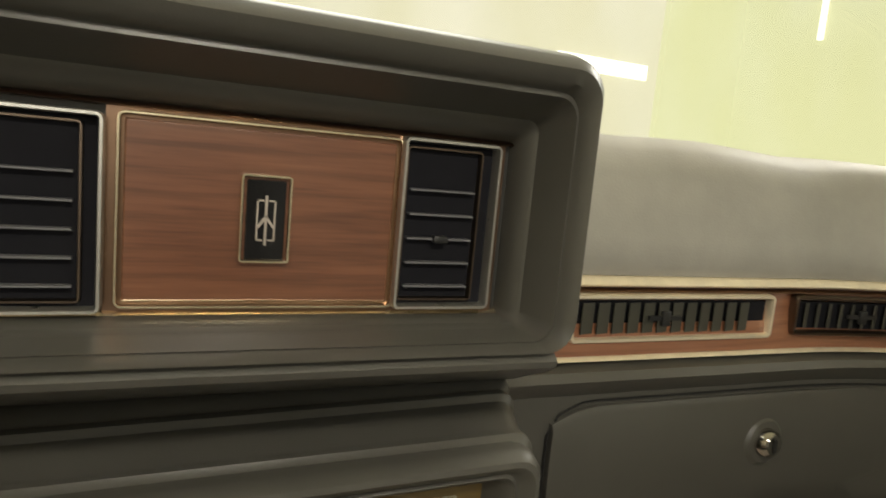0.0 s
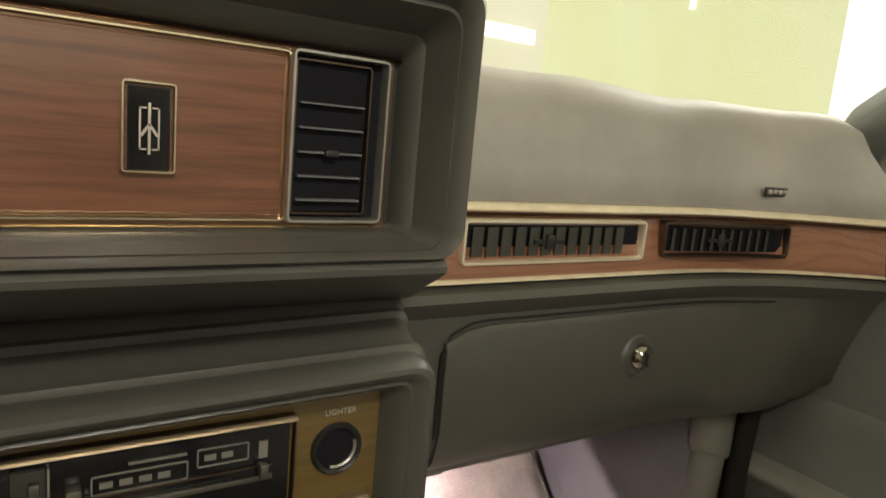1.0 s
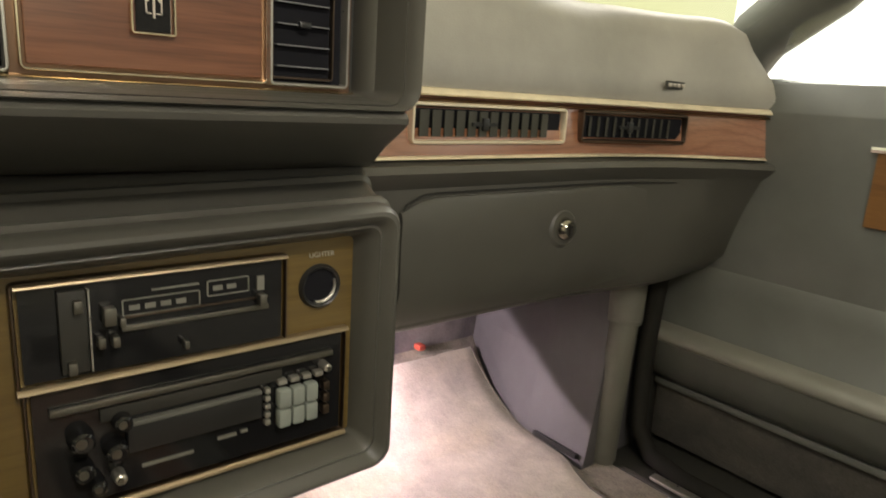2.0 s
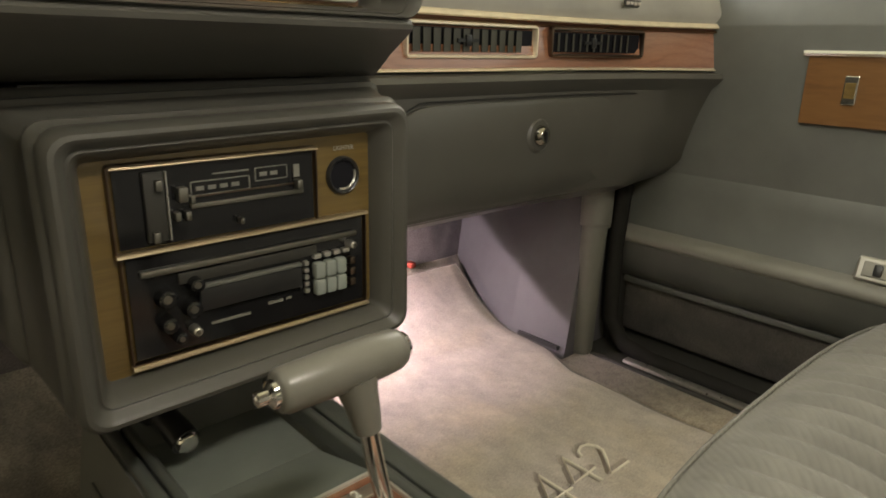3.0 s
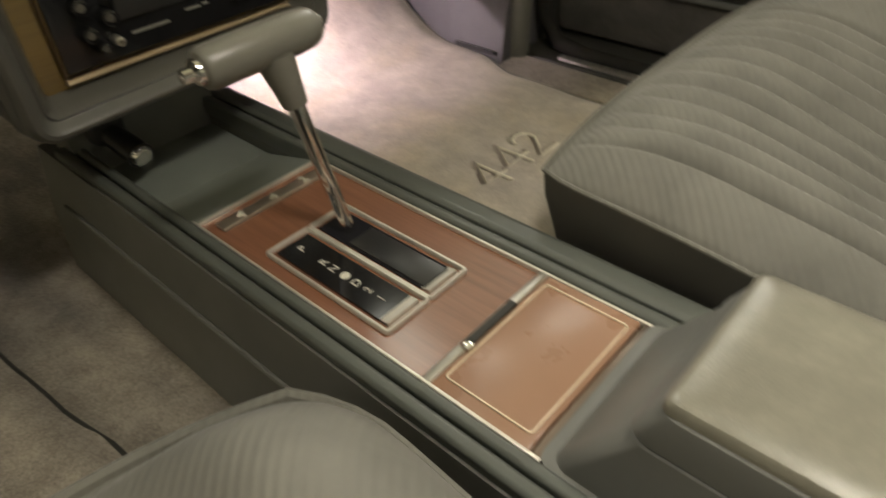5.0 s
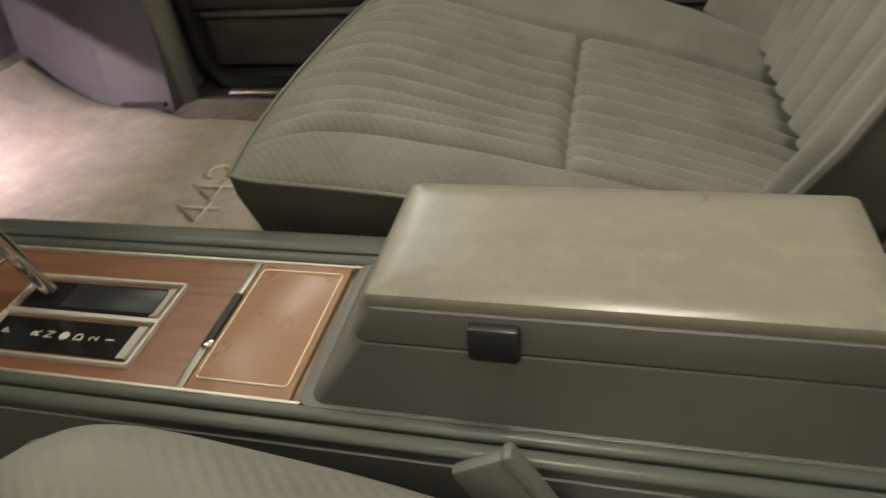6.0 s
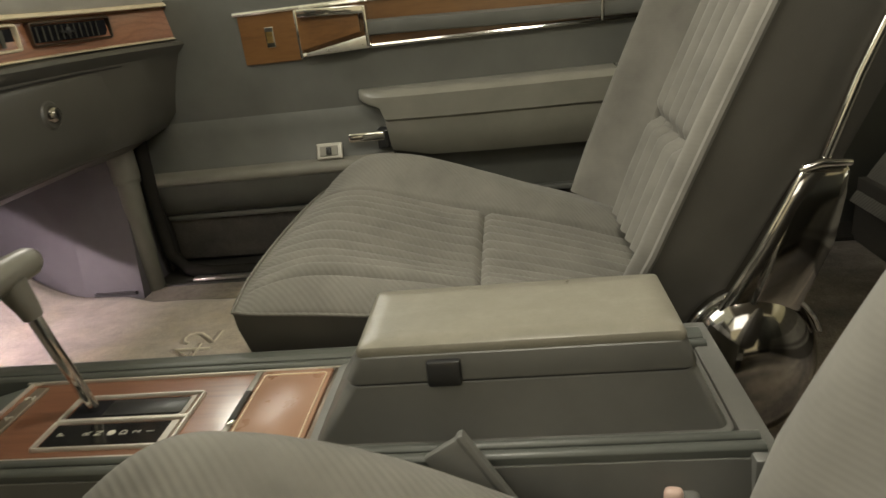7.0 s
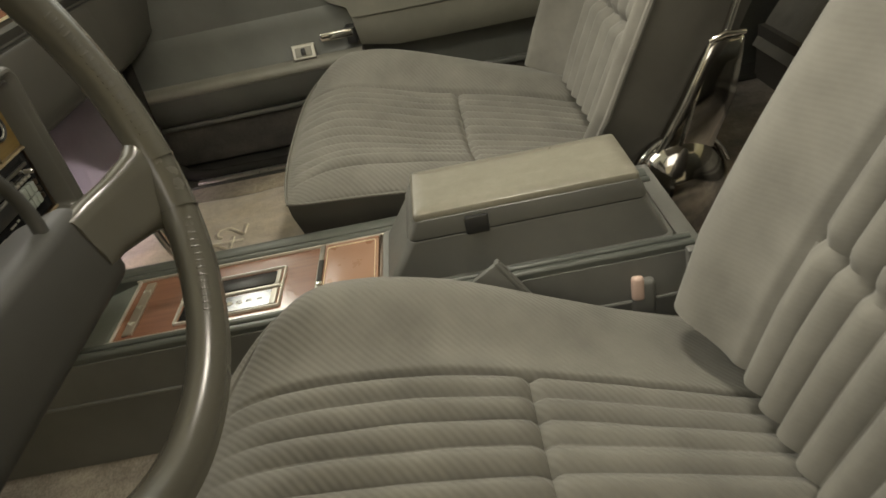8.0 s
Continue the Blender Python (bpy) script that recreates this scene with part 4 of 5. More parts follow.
badge = part("badge", boxed(0.083, 0.187, 0.388, 0.401, CZ, CZ + 0.003, 0.001), BADGE, con, "worn metal numeral badge strip", False)
for i, ch in enumerate("442"):
    part("numeral", letters(ch, 0.0135, 0.0008, pose(0.103 + i * 0.032, 0.3945, CZ + 0.0036)), PALE, badge)

# gear plates
ind = part("gear_indicator", boxed(0.0925, 0.1215, 0.217, 0.334, CZ, CZ + 0.002), GLOSS, con, "black gear indicator window with pale letters", False)
part("frame", frame_rect(0.0893, 0.1247, 0.2135, 0.3375, CZ, 0.0032, 0.0036, 0.0006, "z"), PALESTEEL, ind, "bright bevelled frame")
for i, ch in enumerate("PRNDD21"):
    y = (0.322, 0.297, 0.286, 0.274, 0.262, 0.250, 0.237)[i]
    if i in (3,):
        part("letter", disc((0.107, y, CZ + 0.002), (0, 0, 1), 0.0036, 0.0006, 18), PALE, ind, "round pale gear mark")
    else:
        part("letter", letters(ch, 0.0095, 0.0002, pose(0.107, y, CZ + 0.0024)), PALE, ind)
part("end_bevel", prism([(0.2165, CZ + 0.0030), (0.2165, CZ), (0.2240, CZ), (0.2240, CZ + 0.0021)], "x", 0.0925, 0.1215), PALESTEEL, ind, "broad bevelled frame end", False)
slot = part("gear_slot", boxed(0.1325, 0.1605, 0.217, 0.334, CZ - 0.001, CZ + 0.0012), VOID, con, "dark shift slot with brush strip", False)
part("frame", frame_rect(0.1297, 0.1637, 0.2135, 0.3375, CZ, 0.0032, 0.0036, 0.0006, "z"), PALESTEEL, slot, "bright bevelled frame")
part("end_bevel", prism([(0.2165, CZ + 0.0030), (0.2165, CZ), (0.2240, CZ), (0.2240, CZ + 0.0014)], "x", 0.1325, 0.1605), PALESTEEL, slot, "broad bevelled frame end", False)
part("brush", boxed(0.134, 0.158, 0.222, 0.300, CZ, CZ + 0.0025, 0.0008), BLACK, slot, "dusty dark cover strip")

# ashtray lid
ash = part("ashtray_lid", boxed(0.0745, 0.1955, 0.092, 0.163, CZ - 0.004, CZ + 0.003, 0.0015), COPPER, con, "copper wood-grain ashtray lid")
part("lid_line", frame_rect(0.084, 0.186, 0.097, 0.158, CZ + 0.003, 0.0012, 0.0012, 0.002, "z"), PALEBRASS, ash, "thin inlaid line")
part("divider", boxed(0.0735, 0.1965, 0.163, 0.1695, CZ - 0.002, CZ + 0.0035, 0.001), STEEL, con, "pale metal divider bar")
part("divider", boxed(0.0735, 0.1965, 0.083, 0.0905, CZ - 0.002, CZ + 0.003, 0.001), DULL, con, "dull bronze divider bar")
part("pull", boxed(0.110, 0.158, 0.1615, 0.1675, CZ + 0.0025, CZ + 0.0062, 0.001), DARK, ash, "dark recessed pull bar")
part("pull_tab", boxed(0.106, 0.1125, 0.1590, 0.1670, CZ + 0.0025, CZ + 0.0068, 0.0012), CHROME, ash, "small bright pull tab")

# front tray under the stack
part("tray_floor", boxed(0.068, 0.204, 0.414, 0.64, 0.225, 0.250), TRAYGREEN, con, "grey-green tray floor", False)
part("tray_slope", prism([(0.412, CZ - 0.001), (0.424, CZ - 0.003), (0.500, 0.2505), (0.500, 0.225), (0.412, 0.225)], "x", 0.0725, 0.1975), TRAYGREEN, con, "sloping grey-green tray front", False)
part("tray_back", boxed(0.06, 0.21, 0.60, 0.64, 0.22, 0.41), SOFT, con, smooth=False)
acc = thing("accessory_socket", "black under-dash socket with bright metal cap", "socket", (0.091, 0.59, 0.372))
part("bracket", boxed(0.074, 0.108, 0.574, 0.604, 0.282, 0.372, 0.010, 3), BLACK, acc, "black bracket")
part("barrel", tube([(0.090, 0.590, 0.295), (0.0935, 0.568, 0.289), (0.0955, 0.553, 0.285), (0.097, 0.541, 0.281)], [0.0105, 0.0115, 0.0125, 0.0125], 18), BLACK, acc, "round black barrel")
part("cap", disc((0.0972, 0.5412, 0.2812), (0.10, -0.90, -0.25), 0.0105, 0.005, 20, 0.9, 0.001), CHROME, acc, "knurled bright cap")

# armrest box
arm = thing("armrest_box", "grey padded console armrest box with black latch", "armrest", (0.135, -0.08, CZ))


def box_ring(x0, x1, y0, y1, z, r=0.010):
    return [(x, y, z) for x, y in ring_rect(x0, x1, y0, y1, r, 4)]


part("box_body", rings([box_ring(0.0725, 0.200, -0.246, 0.084, CZ - 0.004), box_ring(0.0735, 0.199, -0.244, 0.080, CZ + 0.003), box_ring(0.0775, 0.192, -0.221, 0.046, 0.3285), box_ring(0.079, 0.190, -0.219, 0.044, 0.330)]), SOFT, arm, "sloping grey box body")
lid = part("lid", rings([box_ring(0.0775, 0.191, -0.220, 0.045, 0.3315), box_ring(0.077, 0.1915, -0.2205, 0.0455, 0.3335), box_ring(0.080, 0.186, -0.214, 0.036, 0.3525), box_ring(0.084, 0.181, -0.211, 0.032, 0.3555)]), SOFT, arm, "grey lid skirt")
part("lid_pad", rings([box_ring(0.0812, 0.1848, -0.2128, 0.0345, 0.3530, 0.005), box_ring(0.0812, 0.1848, -0.2128, 0.0345, 0.3575, 0.005), box_ring(0.0825, 0.1832, -0.2115, 0.033, 0.3602, 0.005), box_ring(0.0855, 0.180, -0.2085, 0.030, 0.3616, 0.005), box_ring(0.098, 0.167, -0.196, 0.017, 0.3624, 0.005)]), LID, lid, "padded lighter beige lid top")
part("seam", rings([box_ring(0.0785, 0.1895, -0.219, 0.044, 0.3295), box_ring(0.0785, 0.1895, -0.219, 0.044, 0.3325)]), BLACK, arm)
part("latch", boxed(-0.005, 0.005, -0.013, 0.013, -0.0105, 0.0105, 0.0025, m=pose(0.0775, -0.033, 0.339, 0, 5, 0)), BLACK, arm, "black push latch")
bezel = [box_ring(0.0705, 0.2015, -0.2475, 0.086, CZ - 0.004), box_ring(0.0705, 0.2015, -0.2475, 0.086, CZ + 0.004), box_ring(0.0735, 0.199, -0.245, 0.0825, CZ + 0.005)]
part("base_lip", rings(bezel), SOFT, arm)
part("hinge_strip", rings([[(0.092, -0.2325, 0.2825), (0.180, -0.2325, 0.2825), (0.180, -0.230, 0.288), (0.092, -0.230, 0.288)], [(0.092, -0.2265, 0.310), (0.180, -0.2265, 0.310), (0.180, -0.224, 0.314), (0.092, -0.224, 0.314)]]), SATIN, arm, "bright hinge strip")

# shift lever
lever = thing("shift_lever", "chrome shift lever with a grey T-shaped grip", "gear lever", (0.1465, 0.313, CZ))
HANDLE = Vector((0.1185, 0.334, 0.4255))
part("shaft", tube([(0.1465, 0.313, CZ - 0.004), (0.140, 0.318, 0.315), (0.132, 0.324, 0.365), (0.1275, 0.3275, 0.400)], [0.0052, 0.0056, 0.0060, 0.0062], 16), CHROME, lever, "polished chrome shaft")
part("collar", tube([(0.1295, 0.326, 0.384), (0.128, 0.327, 0.394), (0.126, 0.330, 0.408), (0.125, 0.332, 0.418)], [0.0085, 0.0098, 0.0118, 0.0135], 16), GRIP, lever, "tapered grey collar")
gx = [(-0.0435, 0.0105), (-0.042, 0.0125), (-0.039, 0.0135), (-0.01, 0.0142), (0.02, 0.0140), (0.036, 0.0130), (0.0405, 0.011), (0.043, 0.008)]
part("grip", tube([HANDLE + Vector((dx, -0.02 * dx, 0.02 * dx)) for dx, _ in gx], [r for _, r in gx], 22), GRIP, lever, "smooth grey T-grip")
part("thumb_button", tube([HANDLE + Vector((dx, 0.001, -0.001)) for dx in (-0.042, -0.045, -0.047, -0.049, -0.055, -0.056)], [0.0085, 0.0085, 0.008, 0.0045, 0.0045, 0.003], 16), CHROME, lever, "chrome thumb button")
part("end_cap", disc(HANDLE + Vector((0.0425, 0, 0.001)), (1, 0, 0.02), 0.0092, 0.0036, 18, 0.9, 0.001), CHROME, lever, "bright end cap")

# ---- seats ----
def cushion_height(u, v, flat=0, span=(-0.86, 0.48)):
    """Top of the cushion above the piping line: u across -1..1, v from the front 0 to the back 1."""
    a = abs(u)
    bolster = 0.045 * math.exp(-((a - 0.80) / 0.19) ** 2) * (0.08 + 0.92 * math.exp(-((v - 0.24) / 0.33) ** 2))
    if u < 0:
        bolster *= 0.30 if flat else 0.8
    crown = 0.018 * (1 - u * u) * math.sin(math.pi * min(1, 0.2 + v * 0.8))
    roll = 0.84 if flat else 0.90
    edge = math.sqrt(max(0.0, 1 - ((a - roll) / (1 - roll)) ** 2)) if a > roll else 1.0
    front = (1 - (1 - min(1, v / 0.20)) ** 2.3)
    lo, hi = span
    z = (0.012 + bolster + crown) * front
    if flat:
        z -= 0.032 * ease((v - 0.08) / 0.40) * ease((hi + 0.20 - u) / 0.28) * ease((u - lo + 0.2) / 0.8)
    if lo < u < hi:
        flute = abs(math.sin(math.pi * 11 * (u - lo) / (hi - lo)))
        deep = (0.0155 if flat else 0.0115) * (1.0 if v < CROSS else 0.72)
        z += deep * (flute ** 0.85 - 0.68) * min(1, (hi - u) * 20 + 0.2) * min(1, (u - lo) * 20 + 0.2) * ease(v / 0.22)
        z -= 0.008 * math.exp(-((v - CROSS - 0.002 * math.sin(u * 5)) / 0.009) ** 2)
    for seam in span:
        z -= 0.0085 * math.exp(-((u - seam) / 0.013) ** 2) * min(1, v * 6)
    z += 0.003 * noise.noise((u * 2.1, v * 2.6, 4.0)) + 0.0012 * noise.noise((u * 9, v * 11, 2.0))
    return z * edge * min(1, v * 30)


CROSS = 0.52
SEAT_W = 0.252


def seat_plan(u, v, mid=0.0, soft=0.0):
    """Ground plan of the cushion: rounded front corners, slightly narrower to the back."""
    soft = max(soft, 0.16)
    w = SEAT_W * (1 - 0.05 * v) * (1 - (0.015 + 0.06 * soft) * (1 - min(1, v / (0.06 + 0.06 * soft))) ** 2)
    front = 0.226 - (0.012 + 0.024 * soft) * abs(u) ** 3.2
    y = lerp(front, -0.30, v)
    return mid + u * w, y


def piping_z(v, u, soft=0.0):
    return 0.314 - 0.025 * v - 0.068 * v * v + 0.004 * math.cos(u * 1.6) - 0.034 * soft * ease((v - 0.30) / 0.6) * ease((u + 0.2) / 0.9)


def bucket_seat(SEAT_X, recline, back, soft, side, insert):
    s = thing("bucket_seat", "grey velour bucket seat with lengthwise pleats and side bolsters", "seat", (SEAT_X, 0.0, FLOOR_Z), "", "front seats")
    nu, nv = 280, 100
    rows = []
    for j in range(nv + 1):
        v = j / nv
        row = []
        for i in range(nu + 1):
            u = -1 + 2 * i / nu
            x, y = seat_plan(u, v, SEAT_X, soft)
            row.append((x, y, piping_z(v, u, soft) + cushion_height(u, v, side, insert)))
        rows.append(row)
    part("cushion", rings(rows, closed_ring=False), CLOTHX, s, "pleated ribbed velour cushion")
    rim = [(*seat_plan(-1 + 2 * i / 40, 0, SEAT_X, soft), piping_z(0, -1 + 2 * i / 40, soft)) for i in range(41)]
    left = [(*seat_plan(-1, v / 30, SEAT_X, soft), piping_z(v / 30, -1, soft)) for v in range(30, 0, -1)]
    right = [(*seat_plan(1, v / 30, SEAT_X, soft), piping_z(v / 30, 1, soft)) for v in range(1, 31)]
    line = left + rim + right
    part("piping", tube([(x, y, z + 0.001) for x, y, z in line], 0.0042 if soft else 0.0020, 7), CLOTHX, s, "corded edge piping")
    cx, cy = SEAT_X, -0.05
    skirt = []
    for k, z in ((1.0, None), (0.995, -0.02), (0.955, -0.075), (0.90, -0.12), (0.86, -0.155)):
        skirt.append([(cx + (x - cx) * k, cy + (y - cy) * k, pz + (z or 0)) for x, y, pz in line])
    part("cushion_side", rings(skirt, closed_ring=False), TRIM, s, "plain grey vinyl cushion side")
    part("base", boxed(SEAT_X - 0.17, SEAT_X + 0.17, -0.25, 0.10, FLOOR_Z + 0.002, 0.20, 0.01), DARK, s, "dark seat track base")

    # backrest, leaning back
    lean = radians(recline)
    root = Vector((SEAT_X, back, 0.262))
    up, out = Vector((0, -math.sin(lean), math.cos(lean))), Vector((0, math.cos(lean), math.sin(lean)))
    H = 0.60
    bi = 0.78 if soft == 0 else 0.46

    def bw(w):
        return (0.231 if soft == 0 else 0.238) - 0.030 * ease((w - 0.55) / 0.45) - 0.015 * (1 - min(1, w / 0.12))

    def relief(u, w):
        a = abs(u)
        if soft == 0:
            z = 0.068 * math.exp(-((a - 0.945) / (0.085 if a < 0.945 else 0.12)) ** 2) - 0.028 + 0.004 * math.sin(math.pi * min(1, 0.15 + w))
        else:
            z = 0.032 * math.exp(-((a - 0.80) / 0.17) ** 2) * (1 - 0.5 * w) + 0.022 * math.sin(math.pi * min(1, 0.15 + w))
        if a < bi:
            n = 9 if bi > 0.5 else 7
            flute = abs(math.sin(math.pi * n * (u / bi + 1) / 2))
            z += 0.013 * (flute ** 0.8 - 0.68) * min(1, (bi - a) * 14) * min(1, (1 - w) * 10)
            z -= (0.014 if soft == 0 else 0.007) * math.exp(-((w - (0.255 if soft == 0 else 0.222) - 0.02 * a) / (0.018 if soft == 0 else 0.012)) ** 2)
        z -= 0.008 * math.exp(-((a - bi - 0.01) / 0.02) ** 2)
        if a > 0.9:
            z -= (0.002 if soft == 0 else 0.035) * ((a - 0.9) / 0.1) ** 2
        z -= 0.05 * max(0, (w - 0.9) / 0.1) ** 2
        return z

    nu, nw = 200, 100
    rows = []
    for j in range(nw + 1):
        w = j / nw
        rows.append([tuple(root + Vector(((-1 + 2 * i / nu) * bw(w), 0, 0)) + up * (w * H) + out * relief(-1 + 2 * i / nu, w)) for i in range(nu + 1)])
    part("backrest", rings(rows, closed_ring=False), CLOTHZ, s, "pleated ribbed velour backrest")
    edge = [rows[j][0] for j in range(nw + 1)] + [rows[nw][i] for i in range(1, nu, 4)] + [rows[j][nu] for j in range(nw, -1, -1)]
    part("back_piping", tube(edge[::3], 0.0045, 7), CLOTHZ, s, "corded edge piping")
    shell = []
    for k, d in ((1.0, 0.0), (1.01, -0.03), (0.99, -0.075), (0.90, -0.105), (0.60, -0.112), (0.2, -0.115)):
        mid = Vector((SEAT_X, 0, 0)) + Vector((0, root.y, root.z)) + up * (H * 0.5)
        ring = []
        for p in edge[::3]:
            q = Vector(p)
            x = SEAT_X + (q.x - SEAT_X) * k
            h = (q - root).dot(up)
            base = (q - root).dot(out) if d == 0.0 else 0.0
            ring.append(tuple(Vector((x, 0, 0)) + Vector((0, root.y, root.z)) + up * (H * 0.5 + (h - H * 0.5) * k) + out * (base + d)))
        shell.append(ring)
    part("back_shell", rings(shell, closed_ring=False), TRIM, s, "grey vinyl backrest side and shell")
    return s


bucket_seat(0.500, 23.5, -0.226, 0.0, -1, (-0.82, 0.50))
bucket_seat(-0.232, 26.0, -0.240, 1.0, 0, (-0.755, 0.455))

# chrome hinge arms at the foot of the backrests
def hinge_arm(x, s):
    h = thing("seat_hinge", "large polished chrome seat hinge cover with arm", "seat hinge", (x, -0.33, 0.17), "", "seat hinges")
    secs = []
    for q in range(15):
        f = radians(90 * q / 14)
        dx, k = 0.050 * math.sin(f) ** 1.15, 1.1 * max(math.cos(f), 0.02) ** 0.75
        secs.append([(x - s * dx, -0.322 + 0.064 * k * math.cos(a), 0.214 + 0.080 * k * math.sin(a)) for a in (2 * math.pi * i / 48 for i in range(48))])
    part("dome", rings(secs), SMOKE, h, "domed polished chrome cover")
    blade = []
    for ya, yb, z, d in ((-0.278, -0.362, 0.262, 0.022), (-0.294, -0.372, 0.295, 0.024), (-0.321, -0.392, 0.345, 0.022), (-0.344, -0.399, 0.390, 0.018), (-0.358, -0.402, 0.414, 0.012), (-0.364, -0.400, 0.420, 0.005)):
        ring = []
        for k in range(20):
            a = 2 * math.pi * k / 20
            c, q = math.cos(a), math.sin(a)
            ring.append((x - s * (d * 0.5 + d * 0.5 * math.copysign(abs(q) ** 0.5, q)), lerp(ya, yb, 0.5 - 0.5 * math.copysign(abs(c) ** 0.7, c)), z))
        blade.append(ring)
    part("blade", rings(blade), SMOKE, h, "broad smoked chrome blade")
    part("blade_edge", tube([(x - s * 0.020, -0.288, 0.284), (x - s * 0.020, -0.320, 0.340), (x - s * 0.016, -0.345, 0.390), (x - s * 0.008, -0.361, 0.418)], 0.0022, 8), CHROME, h, "bright blade edge")
    part("blade_rib", tube([(x - s * 0.023, -0.318, 0.286), (x - s * 0.025, -0.330, 0.325), (x - s * 0.022, -0.338, 0.348)], [0.003, 0.0035, 0.001], 8), SMOKE, h, "short raised rib")
    part("dome_rim", tube([(x - s * 0.016, -0.322 + 0.069 * math.cos(a), 0.225 + 0.078 * math.sin(a)) for a in (radians(30 + 130 * i / 20) for i in range(21))], 0.0028, 8), CHROME, h, "bright chrome rim")
    part("fork", tube([(x - s * 0.008, -0.358, 0.417), (x - s * 0.012, -0.375, 0.424), (x - s * 0.009, -0.402, 0.421)], [0.003, 0.005, 0.003], 10), CHROME, h, "chrome cross fork")
    part("rod", tube([(x - s * 0.008, -0.378, 0.424), (x - s * 0.006, -0.402, 0.50), (x - s * 0.004, -0.445, 0.61)], [0.005, 0.005, 0.004], 10), CHROME, h, "thin chrome edge rod")
    return h


hinge_arm(0.272, 1)

# seat belt buckles between the driver seat and the console
def buckle(name, at, tilt, mat_, label):
    b = thing(name, label, "belt buckle", at, "", "belt buckles")
    m = pose(*at) @ pose(0, 0, 0, *tilt)
    part("stalk", boxed(-0.010, 0.010, -0.004, 0.004, -0.09, 0.01, 0.003, m=m), SOFT, b, "flat grey webbing stalk")
    part("body", boxed(-0.014, 0.013, -0.009, 0.008, -0.01, 0.036, 0.006, 3, m=m), SOFT, b, "grey buckle body")
    part("button", boxed(-0.001, 0.013, 0.002, 0.0115, 0.012, 0.043, 0.0045, 3, m=m), mat_, b, "pale pink release button")
    return b


buckle("belt_buckle", (0.040, -0.200, 0.213), (6, 0, 84), PINK, "grey seat belt buckle with pale pink button beside the console")
sleeve = thing("belt_sleeve", "flat grey plastic belt sleeve beside the console", "belt sleeve", (0.032, -0.05, 0.20))
SM = pose(0.032, -0.031, 0.307, 0, 6, 0) @ pose(0, 0, 0, -31, 0, 0)
part("paddle", boxed(-0.004, 0.004, -0.016, 0.017, -0.13, 0.0, 0.003, m=SM), SOFT, sleeve, "flat grey paddle")
part("edge_band", boxed(-0.0055, 0.0055, -0.0195, -0.012, -0.13, 0.0015, 0.003, m=SM), SOFT, sleeve, "rounded paddle edge")

# ---- steering wheel ----
HUB = (-0.2544, 0.202, 0.6094)
wheel = thing("steering_wheel", "grey two-spoke steering wheel with ribbed grips on its rim", "steering wheel", HUB)
WM = Matrix.Translation(HUB) @ Matrix.Rotation(radians(90 - 15.2), 4, "X")
R, RT = 0.1722, 0.0135


def on_wheel(bm):
    bmesh.ops.transform(bm, matrix=WM, verts=bm.verts)
    return bm


def rim_section(a):
    """The rim is a little flat in front, with a raised bead along its outer edge."""
    out = []
    for k in range(28):
        b = 2 * math.pi * k / 28
        r = RT * (1 + 0.05 * math.cos(2 * b) + 0.10 * math.exp(-((b - 0.62) / 0.22) ** 2) - 0.07 * math.exp(-((b - 1.05) / 0.18) ** 2))
        d = R + r * math.cos(b)
        out.append((d * math.cos(a), d * math.sin(a), r * math.sin(b)))
    return out


part("rim", on_wheel(rings([rim_section(2 * math.pi * k / 120) for k in range(120)], cap=False, loop=True)), WHEELG, wheel, "grey moulded rim with an outer bead")


def spoke_section(x, v0, v1, w, t, s):
    mid, half = (v0 + v1) / 2, (v1 - v0) / 2
    ring = []
    for i in range(28):
        a = 2 * math.pi * i / 28
        c, d = math.cos(a), math.sin(a)
        v = mid + half * math.copysign(abs(c) ** 0.5, c)
        xx = x if x < 0.155 else math.sqrt(max(0.0, (R - (0.167 - x) * 0.9) ** 2 - v * v))
        crease = 0.0016 * math.exp(-((c + 0.05) / 0.10) ** 2) if d > 0 else 0.0
        ring.append((s * xx, v, w + t * math.copysign(abs(d) ** 0.6, d) - crease))
    return ring


for s in (1, -1):
    rows = ((0.080, -0.092, -0.050, -0.032, 0.010), (0.100, -0.093, -0.050, -0.030, 0.010), (0.125, -0.098, -0.050, -0.018, 0.010), (0.145, -0.106, -0.047, -0.007, 0.010), (0.157, -0.114, -0.041, -0.003, 0.0085), (0.166, -0.120, -0.036, -0.001, 0.0040))
    part("spoke", on_wheel(rings([spoke_section(*r, s) for r in rows])), WHEELG, wheel, "broad moulded grey spoke with a crease")
part("horn_pad", on_wheel(boxed(-0.100, 0.100, -0.104, -0.044, -0.075, -0.024, 0.012, 4)), DARK, wheel, "dark padded horn bar")
# This ring belongs to the steering column, not to the horn pad.
part("column_ring", on_wheel(tube([(0.020 + 0.050 * math.cos(a), -0.025 + 0.050 * math.sin(a), -0.032) for a in (2 * math.pi * k / 40 for k in range(40))], 0.0045, 10, closed=True)), DARK, wheel, "round dark ring of the steering column")
for a0, a1, n in ((-15, 16, 19), (-62, -38, 14)):
    for k in range(n):
        m = WM @ Matrix.Rotation(radians(lerp(a0, a1, k / (n - 1))), 4, "Z") @ Matrix.Translation((R - 0.0092, 0, 0.0092)) @ Matrix.Rotation(radians(-40), 4, "Y")
        part("grip_rib", boxed(-0.0034, 0.0034, -0.0012, 0.0012, -0.002, 0.0005, 0.0006, m=m), WHEELG, wheel)
